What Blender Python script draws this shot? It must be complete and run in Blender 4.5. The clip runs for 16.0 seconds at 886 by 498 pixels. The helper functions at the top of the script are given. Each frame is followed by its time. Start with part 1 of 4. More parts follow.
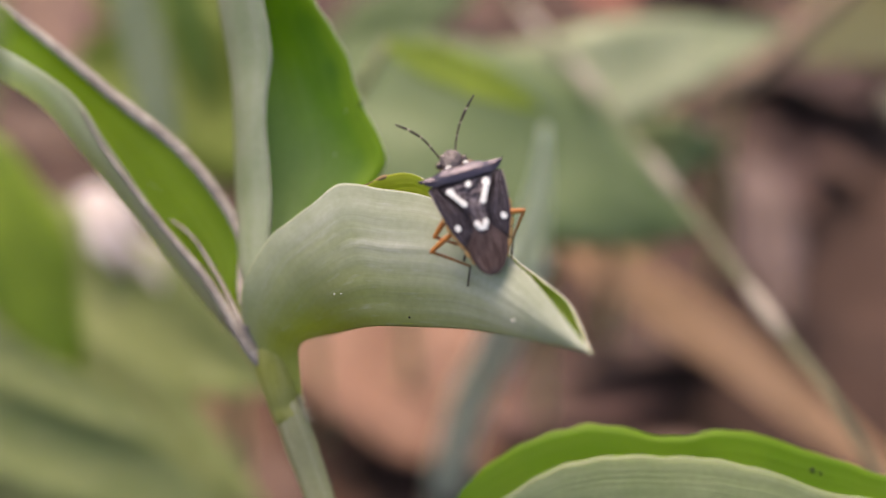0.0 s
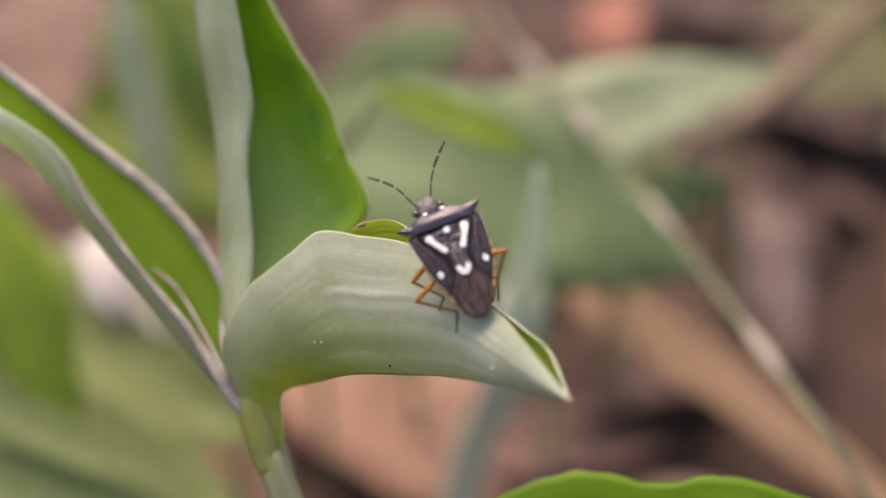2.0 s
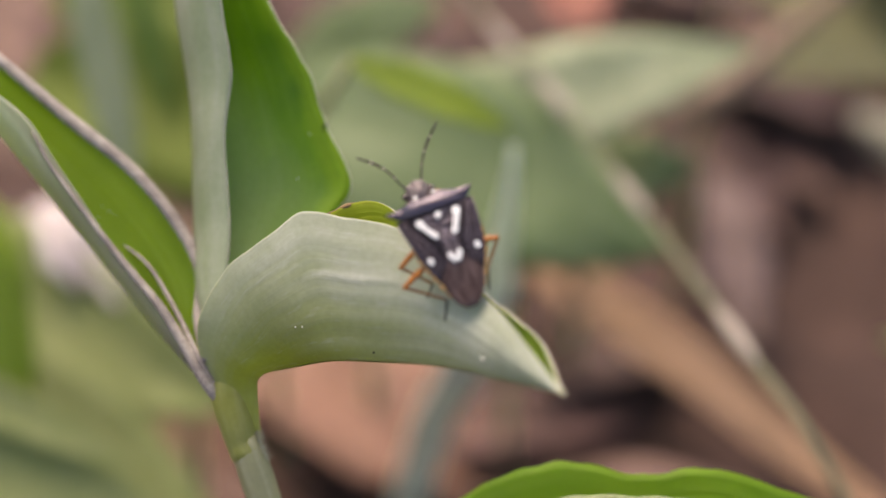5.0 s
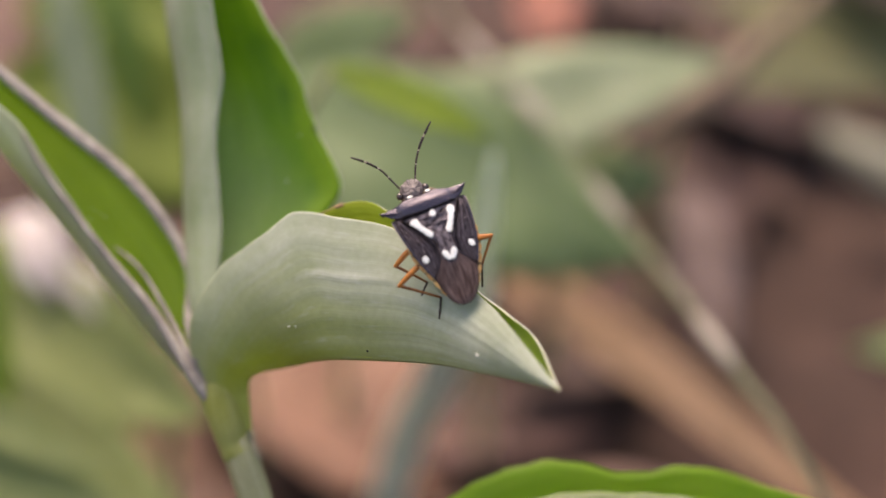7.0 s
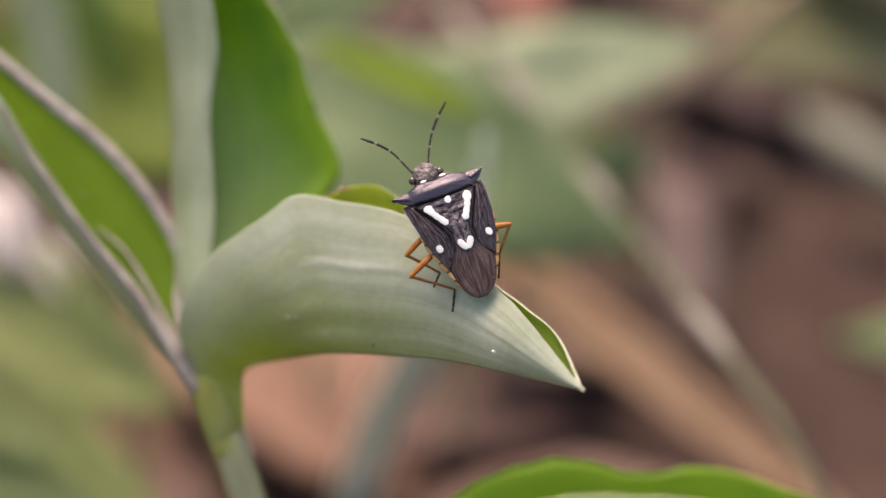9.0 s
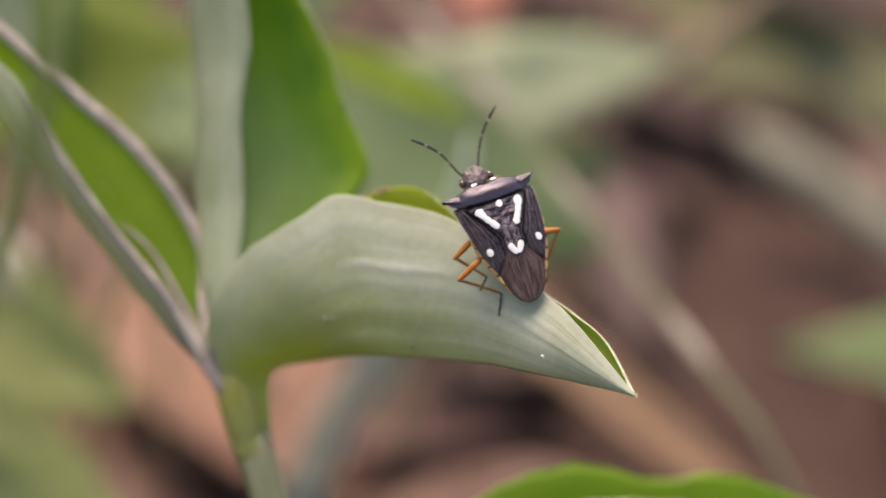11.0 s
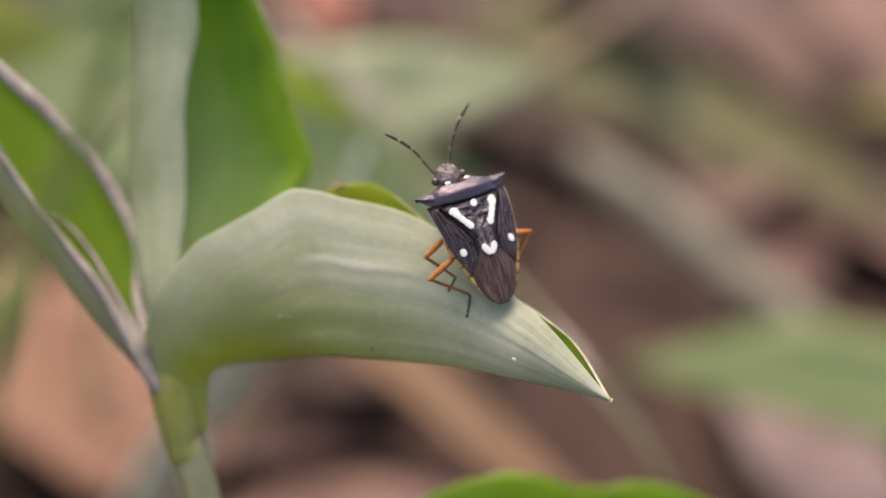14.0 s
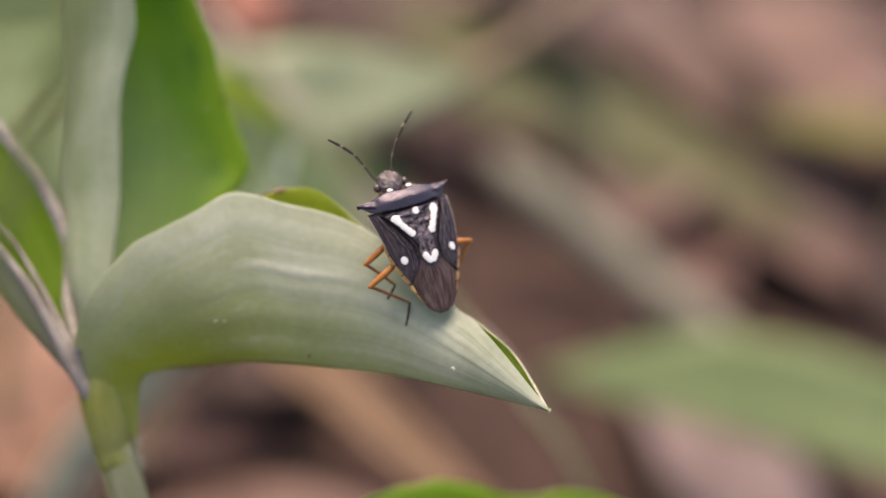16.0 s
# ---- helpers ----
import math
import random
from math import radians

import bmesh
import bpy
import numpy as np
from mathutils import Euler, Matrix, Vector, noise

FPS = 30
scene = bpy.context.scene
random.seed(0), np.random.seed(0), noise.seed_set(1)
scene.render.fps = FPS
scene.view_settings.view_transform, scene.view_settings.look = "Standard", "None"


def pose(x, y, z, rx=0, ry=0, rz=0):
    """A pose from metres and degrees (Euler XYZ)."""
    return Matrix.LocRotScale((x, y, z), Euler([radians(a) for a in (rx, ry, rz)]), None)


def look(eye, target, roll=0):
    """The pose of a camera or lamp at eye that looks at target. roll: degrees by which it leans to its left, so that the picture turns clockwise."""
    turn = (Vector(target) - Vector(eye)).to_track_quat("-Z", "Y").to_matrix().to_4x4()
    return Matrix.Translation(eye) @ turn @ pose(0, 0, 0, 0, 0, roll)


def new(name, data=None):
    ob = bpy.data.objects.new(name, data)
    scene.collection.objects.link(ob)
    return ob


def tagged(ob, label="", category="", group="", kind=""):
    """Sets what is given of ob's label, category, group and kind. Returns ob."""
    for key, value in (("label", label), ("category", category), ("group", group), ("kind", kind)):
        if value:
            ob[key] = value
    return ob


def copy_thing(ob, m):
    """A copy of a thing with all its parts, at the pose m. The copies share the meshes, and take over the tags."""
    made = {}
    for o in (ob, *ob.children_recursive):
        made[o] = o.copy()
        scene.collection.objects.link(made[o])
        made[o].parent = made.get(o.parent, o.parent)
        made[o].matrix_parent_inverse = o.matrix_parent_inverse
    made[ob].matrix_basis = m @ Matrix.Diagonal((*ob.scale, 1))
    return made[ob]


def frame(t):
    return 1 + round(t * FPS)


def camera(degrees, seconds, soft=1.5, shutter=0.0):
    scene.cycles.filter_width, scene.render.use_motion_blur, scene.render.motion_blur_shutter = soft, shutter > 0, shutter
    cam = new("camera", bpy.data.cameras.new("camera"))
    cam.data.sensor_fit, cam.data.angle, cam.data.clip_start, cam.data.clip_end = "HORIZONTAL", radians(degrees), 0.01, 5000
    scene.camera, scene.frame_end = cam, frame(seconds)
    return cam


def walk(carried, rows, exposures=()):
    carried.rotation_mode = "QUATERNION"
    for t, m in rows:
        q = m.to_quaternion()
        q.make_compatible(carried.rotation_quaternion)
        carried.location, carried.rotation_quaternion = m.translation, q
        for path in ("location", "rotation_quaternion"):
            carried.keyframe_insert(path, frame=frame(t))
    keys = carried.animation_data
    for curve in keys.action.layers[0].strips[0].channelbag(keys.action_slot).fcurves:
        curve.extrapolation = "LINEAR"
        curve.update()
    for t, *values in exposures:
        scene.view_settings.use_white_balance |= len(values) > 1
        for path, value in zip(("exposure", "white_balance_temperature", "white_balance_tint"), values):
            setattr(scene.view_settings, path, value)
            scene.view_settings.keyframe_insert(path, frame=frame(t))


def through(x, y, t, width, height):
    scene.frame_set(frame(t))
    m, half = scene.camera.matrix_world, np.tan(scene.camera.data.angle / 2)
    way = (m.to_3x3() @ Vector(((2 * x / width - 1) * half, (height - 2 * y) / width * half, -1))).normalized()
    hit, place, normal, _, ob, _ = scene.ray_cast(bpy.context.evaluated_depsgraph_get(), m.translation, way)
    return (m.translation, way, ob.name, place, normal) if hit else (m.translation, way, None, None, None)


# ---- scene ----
cam = camera(36.0, 16.0, soft=1.5)
cam.data.dof.use_dof = True
cam.data.dof.aperture_fstop = 13.0

# seconds, eye, target, roll
PATH = [
    (0, (0.00313, -0.06637, 0.16354), (-0.00155, -0.00176, 0.11660), -2.93),
    (0.5, (0.00440, -0.06576, 0.16298), (-0.00131, -0.00135, 0.11588), -3.83),
    (1, (0.00583, -0.06565, 0.16270), (-0.00010, -0.00063, 0.11646), -4.11),
    (1.5, (0.00572, -0.06562, 0.16298), (-0.00022, 0.00010, 0.11777), -4.22),
    (2, (0.00550, -0.06542, 0.16326), (-0.00028, 0.00052, 0.11832), -4.13),
    (2.5, (0.00540, -0.06510, 0.16338), (0.00062, 0.00063, 0.11804), -3.69),
    (3, (0.00502, -0.06496, 0.16344), (0.00138, 0.00050, 0.11760), -2.84),
    (3.5, (0.00452, -0.06427, 0.16331), (0.00083, 0.00074, 0.11684), -2.68),
    (4, (0.00305, -0.06375, 0.16307), (-0.00067, 0.00070, 0.11582), -2.40),
    (4.5, (0.00245, -0.06312, 0.16289), (-0.00040, 0.00128, 0.11552), -1.84),
    (4.7, (0.00271, -0.06263, 0.16283), (-0.00005, 0.00195, 0.11570), -1.53),
    (7, (0.00083, -0.06405, 0.16232), (0.00065, 0.00151, 0.11649), -0.28),
    (7.5, (-0.00032, -0.06384, 0.16223), (-0.00001, 0.00168, 0.11633), 0.32),
    (8, (-0.00047, -0.06039, 0.15978), (-0.00049, 0.00513, 0.11387), -0.01),
    (8.5, (-0.00065, -0.06008, 0.15983), (-0.00071, 0.00514, 0.11351), 0.03),
    (9, (-0.00254, -0.05969, 0.16000), (0.00013, 0.00507, 0.11311), 2.01),
    (9.2, (-0.00109, -0.05951, 0.15998), (0.00087, 0.00522, 0.11301), 1.54),
    (11.3, (-0.01134, -0.05913, 0.15907), (0.00020, 0.00535, 0.11315), 8.22),
    (11.5, (-0.01160, -0.05859, 0.15861), (0.00223, 0.00572, 0.11307), 9.60),
    (12, (-0.01587, -0.05823, 0.15842), (0.00518, 0.00513, 0.11434), 13.55),
    (12.5, (-0.01472, -0.05826, 0.15834), (0.00839, 0.00443, 0.11433), 14.58),
    (13, (-0.01649, -0.05797, 0.15733), (0.00712, 0.00469, 0.11355), 15.17),
    (13.5, (-0.01740, -0.05777, 0.15692), (0.00423, 0.00534, 0.11277), 14.24),
    (14, (-0.02004, -0.05717, 0.15612), (0.00131, 0.00645, 0.11257), 14.29),
    (14.5, (-0.02201, -0.05611, 0.15589), (0.00034, 0.00759, 0.11296), 15.38),
    (15, (-0.02241, -0.05528, 0.15620), (0.00350, 0.00771, 0.11425), 17.80),
    (15.5, (-0.02188, -0.05607, 0.15570), (0.00506, 0.00679, 0.11420), 17.90),
    (16, (-0.02163, -0.05648, 0.15575), (0.00488, 0.00617, 0.11364), 17.75),
]
walk(cam, [(t, look(eye, target, roll)) for t, eye, target, roll in PATH], exposures=[(0.0, 1.40, 8250, 16.5), (16.0, 1.40, 8250, 16.5)])

# ---- light: shaded daylight, bright overcast sky above ----
world = bpy.data.worlds.new("sky")
scene.world = world
world.use_nodes = True
wn = world.node_tree
sky = wn.nodes.new("ShaderNodeTexSky")
sky.sky_type = "NISHITA"
sky.sun_disc = False
sky.sun_elevation = radians(62)
sky.sun_rotation = radians(-25)
sky.air_density = 1.0
sky.dust_density = 3.0
wn.links.new(sky.outputs["Color"], wn.nodes["Background"].inputs["Color"])
wn.nodes["Background"].inputs["Strength"].default_value = 0.13
sun_data = bpy.data.lights.new("sun", "SUN")
sun_data.energy = 1.5
sun_data.angle = radians(40)
sun_data.color = (1.0, 0.95, 0.88)
sun = new("sun", sun_data)
sun.matrix_world = look((0.0, 0.0, 1.0), (0.2, -0.42, 0.0))

# ---- materials ----
MM = 0.001


def V(p):
    return Vector(p) * MM


def shader(name):
    m = bpy.data.materials.new(name)
    m.use_nodes = True
    nt = m.node_tree
    return m, nt, nt.nodes["Principled BSDF"]


def noise_node(nt, scale, detail=4.0, coord="Object", stretch=None, rough=0.55):
    tc = nt.nodes.new("ShaderNodeTexCoord")
    n = nt.nodes.new("ShaderNodeTexNoise")
    n.inputs["Scale"].default_value = scale
    n.inputs["Detail"].default_value = detail
    n.inputs["Roughness"].default_value = rough
    src = tc.outputs[coord]
    if stretch:
        mp = nt.nodes.new("ShaderNodeMapping")
        mp.inputs["Scale"].default_value = stretch
        nt.links.new(src, mp.inputs["Vector"])
        src = mp.outputs["Vector"]
    nt.links.new(src, n.inputs["Vector"])
    return n


def ramp(nt, src, stops):
    r = nt.nodes.new("ShaderNodeValToRGB")
    els = r.color_ramp.elements
    while len(els) < len(stops):
        els.new(0.5)
    for el, (pos, col) in zip(els, stops):
        el.position = pos
        el.color = (*col, 1.0)
    nt.links.new(src, r.inputs["Fac"])
    return r


def mixed(nt, a, b, fac, mode="MIX"):
    n = nt.nodes.new("ShaderNodeMix")
    n.data_type, n.blend_type = "RGBA", mode
    for sock, val in ((n.inputs[6], a), (n.inputs[7], b)):
        if isinstance(val, tuple):
            sock.default_value = (*val, 1.0)
        else:
            nt.links.new(val, sock)
    if isinstance(fac, float):
        n.inputs[0].default_value = fac
    else:
        nt.links.new(fac, n.inputs[0])
    return n.outputs[2]


def bumped(nt, bsdf, height, dist, strength=0.6):
    b = nt.nodes.new("ShaderNodeBump")
    b.inputs["Distance"].default_value = dist
    b.inputs["Strength"].default_value = strength
    nt.links.new(height, b.inputs["Height"])
    nt.links.new(b.outputs["Normal"], bsdf.inputs["Normal"])


def sum_node(nt, a, k, b):
    """k times a, plus b; b may be a number."""
    n = nt.nodes.new("ShaderNodeMath")
    n.operation = "MULTIPLY_ADD"
    nt.links.new(a, n.inputs[0])
    n.inputs[1].default_value = k
    if isinstance(b, float):
        n.inputs[2].default_value = b
    else:
        nt.links.new(b, n.inputs[2])
    return n.outputs[0]


def grey_ramp(nt, src, stops):
    return ramp(nt, src, [(p, (g, g, g)) for p, g in stops]).outputs["Color"]


def leaf_material(name, dark, light, vein, through=(0.25, 0.4, 0.04), trans=0.3, rough=0.45, veins=26.0, vein_amount=0.5, sheen=0.5, relief=0.00025, base=None, margin=None, scuffed=False):
    """A leaf's skin: blotches of two greens, parallel veins along the blade, light that comes through.
    base: a colour at the leaf's base, how it runs along and across the blade, and where it begins and ends to give way.
    margin: a colour that the edge takes, for light that shines through it, and from where across."""
    m, nt, bsdf = shader(name)
    blotch = noise_node(nt, 260.0, 5.0)
    fine = noise_node(nt, 2600.0, 3.0)
    lines = noise_node(nt, 1.0, 2.0, "UV", (1.6, veins, 1.0))
    hair = noise_node(nt, 1.0, 2.0, "UV", (3.0, veins * 3.4, 1.0), 0.6)
    col = ramp(nt, blotch.outputs["Fac"], [(0.32, dark), (0.68, light)]).outputs["Color"]
    col = mixed(nt, col, vein, grey_ramp(nt, lines.outputs["Fac"], [(0.46, 0.0), (0.66, vein_amount)]))
    col = mixed(nt, col, vein, grey_ramp(nt, hair.outputs["Fac"], [(0.54, 0.0), (0.72, 0.45 * vein_amount)]))
    tc = nt.nodes.new("ShaderNodeTexCoord")
    sep = nt.nodes.new("ShaderNodeSeparateXYZ")
    nt.links.new(tc.outputs["UV"], sep.inputs[0])
    u, v = sep.outputs["X"], sep.outputs["Y"]
    if margin:
        col = mixed(nt, col, margin[0], grey_ramp(nt, sum_node(nt, blotch.outputs["Fac"], 0.1, v), [(margin[1], 0.0), (margin[2], 0.75)]))
    if base:
        tone, ku, kv, begins, ends = base
        base_fade = sum_node(nt, v, kv, sum_node(nt, lines.outputs["Fac"], 0.18, sum_node(nt, hair.outputs["Fac"], 0.16, -0.17)))
        base_fade = sum_node(nt, u, ku, sum_node(nt, base_fade, 1.0, -0.5 * kv))
        col = mixed(nt, tone, col, grey_ramp(nt, base_fade, [(begins, 0.0), (ends, 1.0)]))
    if scuffed:
        scratch = noise_node(nt, 1.0, 3.0, "UV", (13.0, 44.0, 1.0), 0.6)
        col = mixed(nt, col, (0.58, 0.60, 0.54), grey_ramp(nt, scratch.outputs["Fac"], [(0.58, 0.0), (0.78, 0.45)]))
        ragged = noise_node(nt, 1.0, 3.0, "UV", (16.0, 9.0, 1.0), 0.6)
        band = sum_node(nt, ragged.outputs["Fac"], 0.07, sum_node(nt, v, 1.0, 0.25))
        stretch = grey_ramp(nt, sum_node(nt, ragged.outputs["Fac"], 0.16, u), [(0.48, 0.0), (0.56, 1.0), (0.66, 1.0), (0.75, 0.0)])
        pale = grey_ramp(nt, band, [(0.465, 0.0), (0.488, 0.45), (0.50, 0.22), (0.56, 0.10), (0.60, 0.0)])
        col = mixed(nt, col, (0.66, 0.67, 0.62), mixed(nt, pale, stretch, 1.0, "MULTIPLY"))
    col = mixed(nt, col, grey_ramp(nt, fine.outputs["Fac"], [(0.3, 0.84), (0.7, 1.0)]), 1.0, "MULTIPLY")
    nt.links.new(col, bsdf.inputs["Base Color"])
    bsdf.inputs["Roughness"].default_value = rough
    bsdf.inputs["Specular IOR Level"].default_value = sheen
    bumped(nt, bsdf, sum_node(nt, hair.outputs["Fac"], 0.5, lines.outputs["Fac"]), relief, 0.5)
    tr = nt.nodes.new("ShaderNodeBsdfTranslucent")
    tr.inputs["Color"].default_value = (*through, 1.0)
    mx = nt.nodes.new("ShaderNodeMixShader")
    mx.inputs[0].default_value = trans
    nt.links.new(bsdf.outputs[0], mx.inputs[1])
    nt.links.new(tr.outputs[0], mx.inputs[2])
    nt.links.new(mx.outputs[0], nt.nodes["Material Output"].inputs["Surface"])
    return m


def plain_material(name, dark, light, scale=300.0, rough=0.6, bump=0.0002, fine=8.0, sheen=0.4, random_tint=0.0):
    """Grainy matt stuff: two colours in blotches, fine grain, relief."""
    m, nt, bsdf = shader(name)
    a = noise_node(nt, scale, 6.0)
    b = noise_node(nt, scale * fine, 3.0)
    col = ramp(nt, a.outputs["Fac"], [(0.3, dark), (0.7, light)]).outputs["Color"]
    grain = ramp(nt, b.outputs["Fac"], [(0.3, (0.7, 0.7, 0.7)), (0.7, (1.0, 1.0, 1.0))]).outputs["Color"]
    col = mixed(nt, col, grain, 1.0, "MULTIPLY")
    if random_tint:
        oi = nt.nodes.new("ShaderNodeObjectInfo")
        tint = ramp(nt, oi.outputs["Random"], [(0.0, (1.0 - random_tint,) * 3), (1.0, (1.0, 1.0, 1.0))]).outputs["Color"]
        col = mixed(nt, col, tint, 1.0, "MULTIPLY")
    nt.links.new(col, bsdf.inputs["Base Color"])
    bsdf.inputs["Roughness"].default_value = rough
    bsdf.inputs["Specular IOR Level"].default_value = sheen
    bumped(nt, bsdf, b.outputs["Fac"], bump, 0.6)
    return m


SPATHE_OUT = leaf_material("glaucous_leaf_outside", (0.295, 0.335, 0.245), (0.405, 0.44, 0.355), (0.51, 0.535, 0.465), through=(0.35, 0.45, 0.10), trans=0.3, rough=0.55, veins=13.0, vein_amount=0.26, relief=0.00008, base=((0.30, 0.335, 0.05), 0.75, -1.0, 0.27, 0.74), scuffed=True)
# base tone brighter and yellower: light through the far lobe, put into the colour
SPATHE_IN = leaf_material("leaf_inside", (0.12, 0.20, 0.03), (0.18, 0.27, 0.05), (0.28, 0.36, 0.12), through=(0.68, 0.86, 0.06), trans=0.5, rough=0.5, sheen=0.3, base=((0.34, 0.40, 0.035), 1.0, 0.0, 0.58, 0.76))
LOW_IN = leaf_material("low_leaf_inside", (0.085, 0.19, 0.010), (0.16, 0.275, 0.025), (0.20, 0.31, 0.05), through=(0.50, 0.80, 0.04), trans=0.58, rough=0.5, sheen=0.3)
LOW_OUT = leaf_material("low_leaf_outside", (0.22, 0.265, 0.125), (0.31, 0.35, 0.19), (0.37, 0.40, 0.26), through=(0.36, 0.46, 0.06), trans=0.3, rough=0.5, veins=15.0, vein_amount=0.26)
LEAF_OUT = leaf_material("leaf_underside", (0.235, 0.29, 0.175), (0.385, 0.425, 0.31), (0.49, 0.515, 0.43), through=(0.3, 0.5, 0.12), trans=0.3, rough=0.4, veins=8.0, vein_amount=0.3)
LEAF_IN = leaf_material("leaf_upper_side", (0.055, 0.15, 0.006), (0.11, 0.225, 0.015), (0.17, 0.29, 0.05), through=(0.52, 0.76, 0.02), trans=0.52, rough=0.5, veins=16.0, vein_amount=0.4, sheen=0.3)
# margin colour paints in the light that comes through the leaf's edge
BACK_IN = leaf_material("leaf_upper_side_pale_base", (0.035, 0.12, 0.003), (0.105, 0.235, 0.006), (0.14, 0.26, 0.03), through=(0.34, 0.72, 0.006), trans=0.32, rough=0.5, veins=16.0, vein_amount=0.35, base=((0.30, 0.41, 0.18), 1.0, 1.0, 0.36, 0.84), margin=((0.17, 0.30, 0.012), 0.95, 1.08), sheen=0.3)
LEFT_OUT = leaf_material("purplish_leaf_underside", (0.64, 0.67, 0.53), (0.78, 0.80, 0.68), (0.84, 0.85, 0.76), through=(0.88, 0.90, 0.70), trans=0.55, rough=0.45, veins=6.0, vein_amount=0.4, base=((0.27, 0.235, 0.225), 1.0, 0.0, 0.40, 0.58))
LEAF_RIM = plain_material("leaf_margin", (0.40, 0.40, 0.28), (0.58, 0.57, 0.44), 900.0)
PURPLE_RIM = plain_material("purplish_leaf_margin", (0.24, 0.205, 0.19), (0.43, 0.39, 0.35), 700.0, 0.75, 0.0002, 8.0, 0.2)
STEM = leaf_material("stem_skin", (0.25, 0.255, 0.15), (0.35, 0.36, 0.20), (0.40, 0.40, 0.28), through=(0.45, 0.5, 0.18), trans=0.3, veins=10.0)
GREEN_STALK = leaf_material("green_grass_stalk", (0.10, 0.15, 0.03), (0.16, 0.21, 0.05), (0.19, 0.23, 0.08), trans=0.15)
SHEATH = leaf_material("sheath_skin", (0.25, 0.275, 0.07), (0.32, 0.345, 0.12), (0.37, 0.38, 0.18), through=(0.5, 0.54, 0.12), trans=0.35, veins=10.0, rough=0.6, sheen=0.25)
GRASS = leaf_material("weed_leaf_upper", (0.10, 0.19, 0.03), (0.18, 0.27, 0.07), (0.22, 0.30, 0.11), trans=0.35, rough=0.6, sheen=0.2)
PALE_GRASS = leaf_material("weed_leaf_pale", (0.102, 0.16, 0.066), (0.152, 0.212, 0.102), (0.175, 0.235, 0.13), trans=0.25, rough=0.5, sheen=0.3)
# paler than the other weed leaves: the skylight's sheen is in the colour
SKYLIT_TONE = leaf_material("weed_leaf_skylit_tone", (0.20, 0.25, 0.135), (0.28, 0.33, 0.20), (0.33, 0.37, 0.26), trans=0.25, rough=0.4, sheen=0.5)
LIGHT_GRASS = leaf_material("weed_leaf_light", (0.17, 0.24, 0.09), (0.25, 0.31, 0.14), (0.27, 0.33, 0.17), trans=0.3, rough=0.5)
OLIVE = leaf_material("weed_leaf_olive", (0.105, 0.15, 0.025), (0.155, 0.205, 0.04), (0.175, 0.225, 0.06), trans=0.3, rough=0.6, sheen=0.15)
PALE_OLIVE = leaf_material("weed_leaf_pale_olive", (0.19, 0.235, 0.085), (0.26, 0.30, 0.13), (0.28, 0.32, 0.15), trans=0.3, rough=0.6, sheen=0.2)
DRY_GREEN = leaf_material("weed_leaf_yellowed", (0.22, 0.19, 0.055), (0.31, 0.27, 0.09), (0.34, 0.29, 0.11), trans=0.25, rough=0.55)
DULL_OLIVE = leaf_material("weed_leaf_brownish", (0.14, 0.135, 0.058), (0.205, 0.19, 0.09), (0.225, 0.205, 0.11), trans=0.25, rough=0.55)
YELLOW_GRASS = leaf_material("weed_leaf_yellowish", (0.17, 0.27, 0.012), (0.24, 0.35, 0.02), (0.26, 0.36, 0.04), trans=0.35)
SOIL = plain_material("soil", (0.026, 0.013, 0.010), (0.09, 0.050, 0.040), 60.0, 0.95, 0.002, 6.0)
DEAD_PINK = plain_material("dead_leaf_pinkish", (0.27, 0.135, 0.09), (0.42, 0.235, 0.17), 90.0, 0.75, 0.0004, random_tint=0.3)
DEAD_BROWN = plain_material("dead_leaf_brown", (0.055, 0.027, 0.024), (0.155, 0.083, 0.074), 90.0, 0.8, 0.0004, random_tint=0.6)
DEAD_PALE = plain_material("dead_leaf_pale", (0.56, 0.50, 0.51), (0.72, 0.65, 0.67), 90.0, 0.6, 0.0003)
PALE_STALK = leaf_material("pale_stalk", (0.64, 0.70, 0.60), (0.74, 0.79, 0.69), (0.78, 0.82, 0.74), through=(0.6, 0.7, 0.55), trans=0.4, veins=8.0)
DEAD_GREY = plain_material("dead_leaf_greyish_pink", (0.15, 0.105, 0.105), (0.26, 0.19, 0.19), 60.0, 0.8, 0.0004)
DEAD_RUST = plain_material("dead_leaf_rusty", (0.12, 0.066, 0.052), (0.24, 0.145, 0.118), 50.0, 0.8, 0.0004)
DEAD_DIM = plain_material("dead_leaf_dull_brown", (0.095, 0.057, 0.047), (0.175, 0.11, 0.092), 60.0, 0.8, 0.0004)
DEAD_MAUVE = plain_material("dead_leaf_mauve", (0.10, 0.066, 0.064), (0.18, 0.125, 0.122), 60.0, 0.8, 0.0004)
# near-black colour that stands for the shade in a soil hole
SHADED_HOLE = plain_material("shaded_soil_hole", (0.022, 0.012, 0.009), (0.055, 0.032, 0.025), 60.0, 0.85, 0.0004)
DEAD_RED = plain_material("dead_leaf_rusty_red", (0.26, 0.09, 0.065), (0.40, 0.16, 0.12), 70.0, 0.8, 0.0004)
STRAW = plain_material("straw", (0.28, 0.16, 0.085), (0.48, 0.29, 0.18), 120.0, 0.7, 0.0004)
TWIG = plain_material("weathered_twig", (0.215, 0.205, 0.155), (0.325, 0.31, 0.245), 200.0, 0.8, 0.0006)
BROWN_TWIG = plain_material("brown_twig", (0.23, 0.155, 0.105), (0.35, 0.25, 0.18), 200.0, 0.8, 0.0006)
GRASS_STEM = plain_material("dry_grass_stem", (0.13, 0.135, 0.078), (0.18, 0.178, 0.108), 200.0, 0.6, 0.0003)
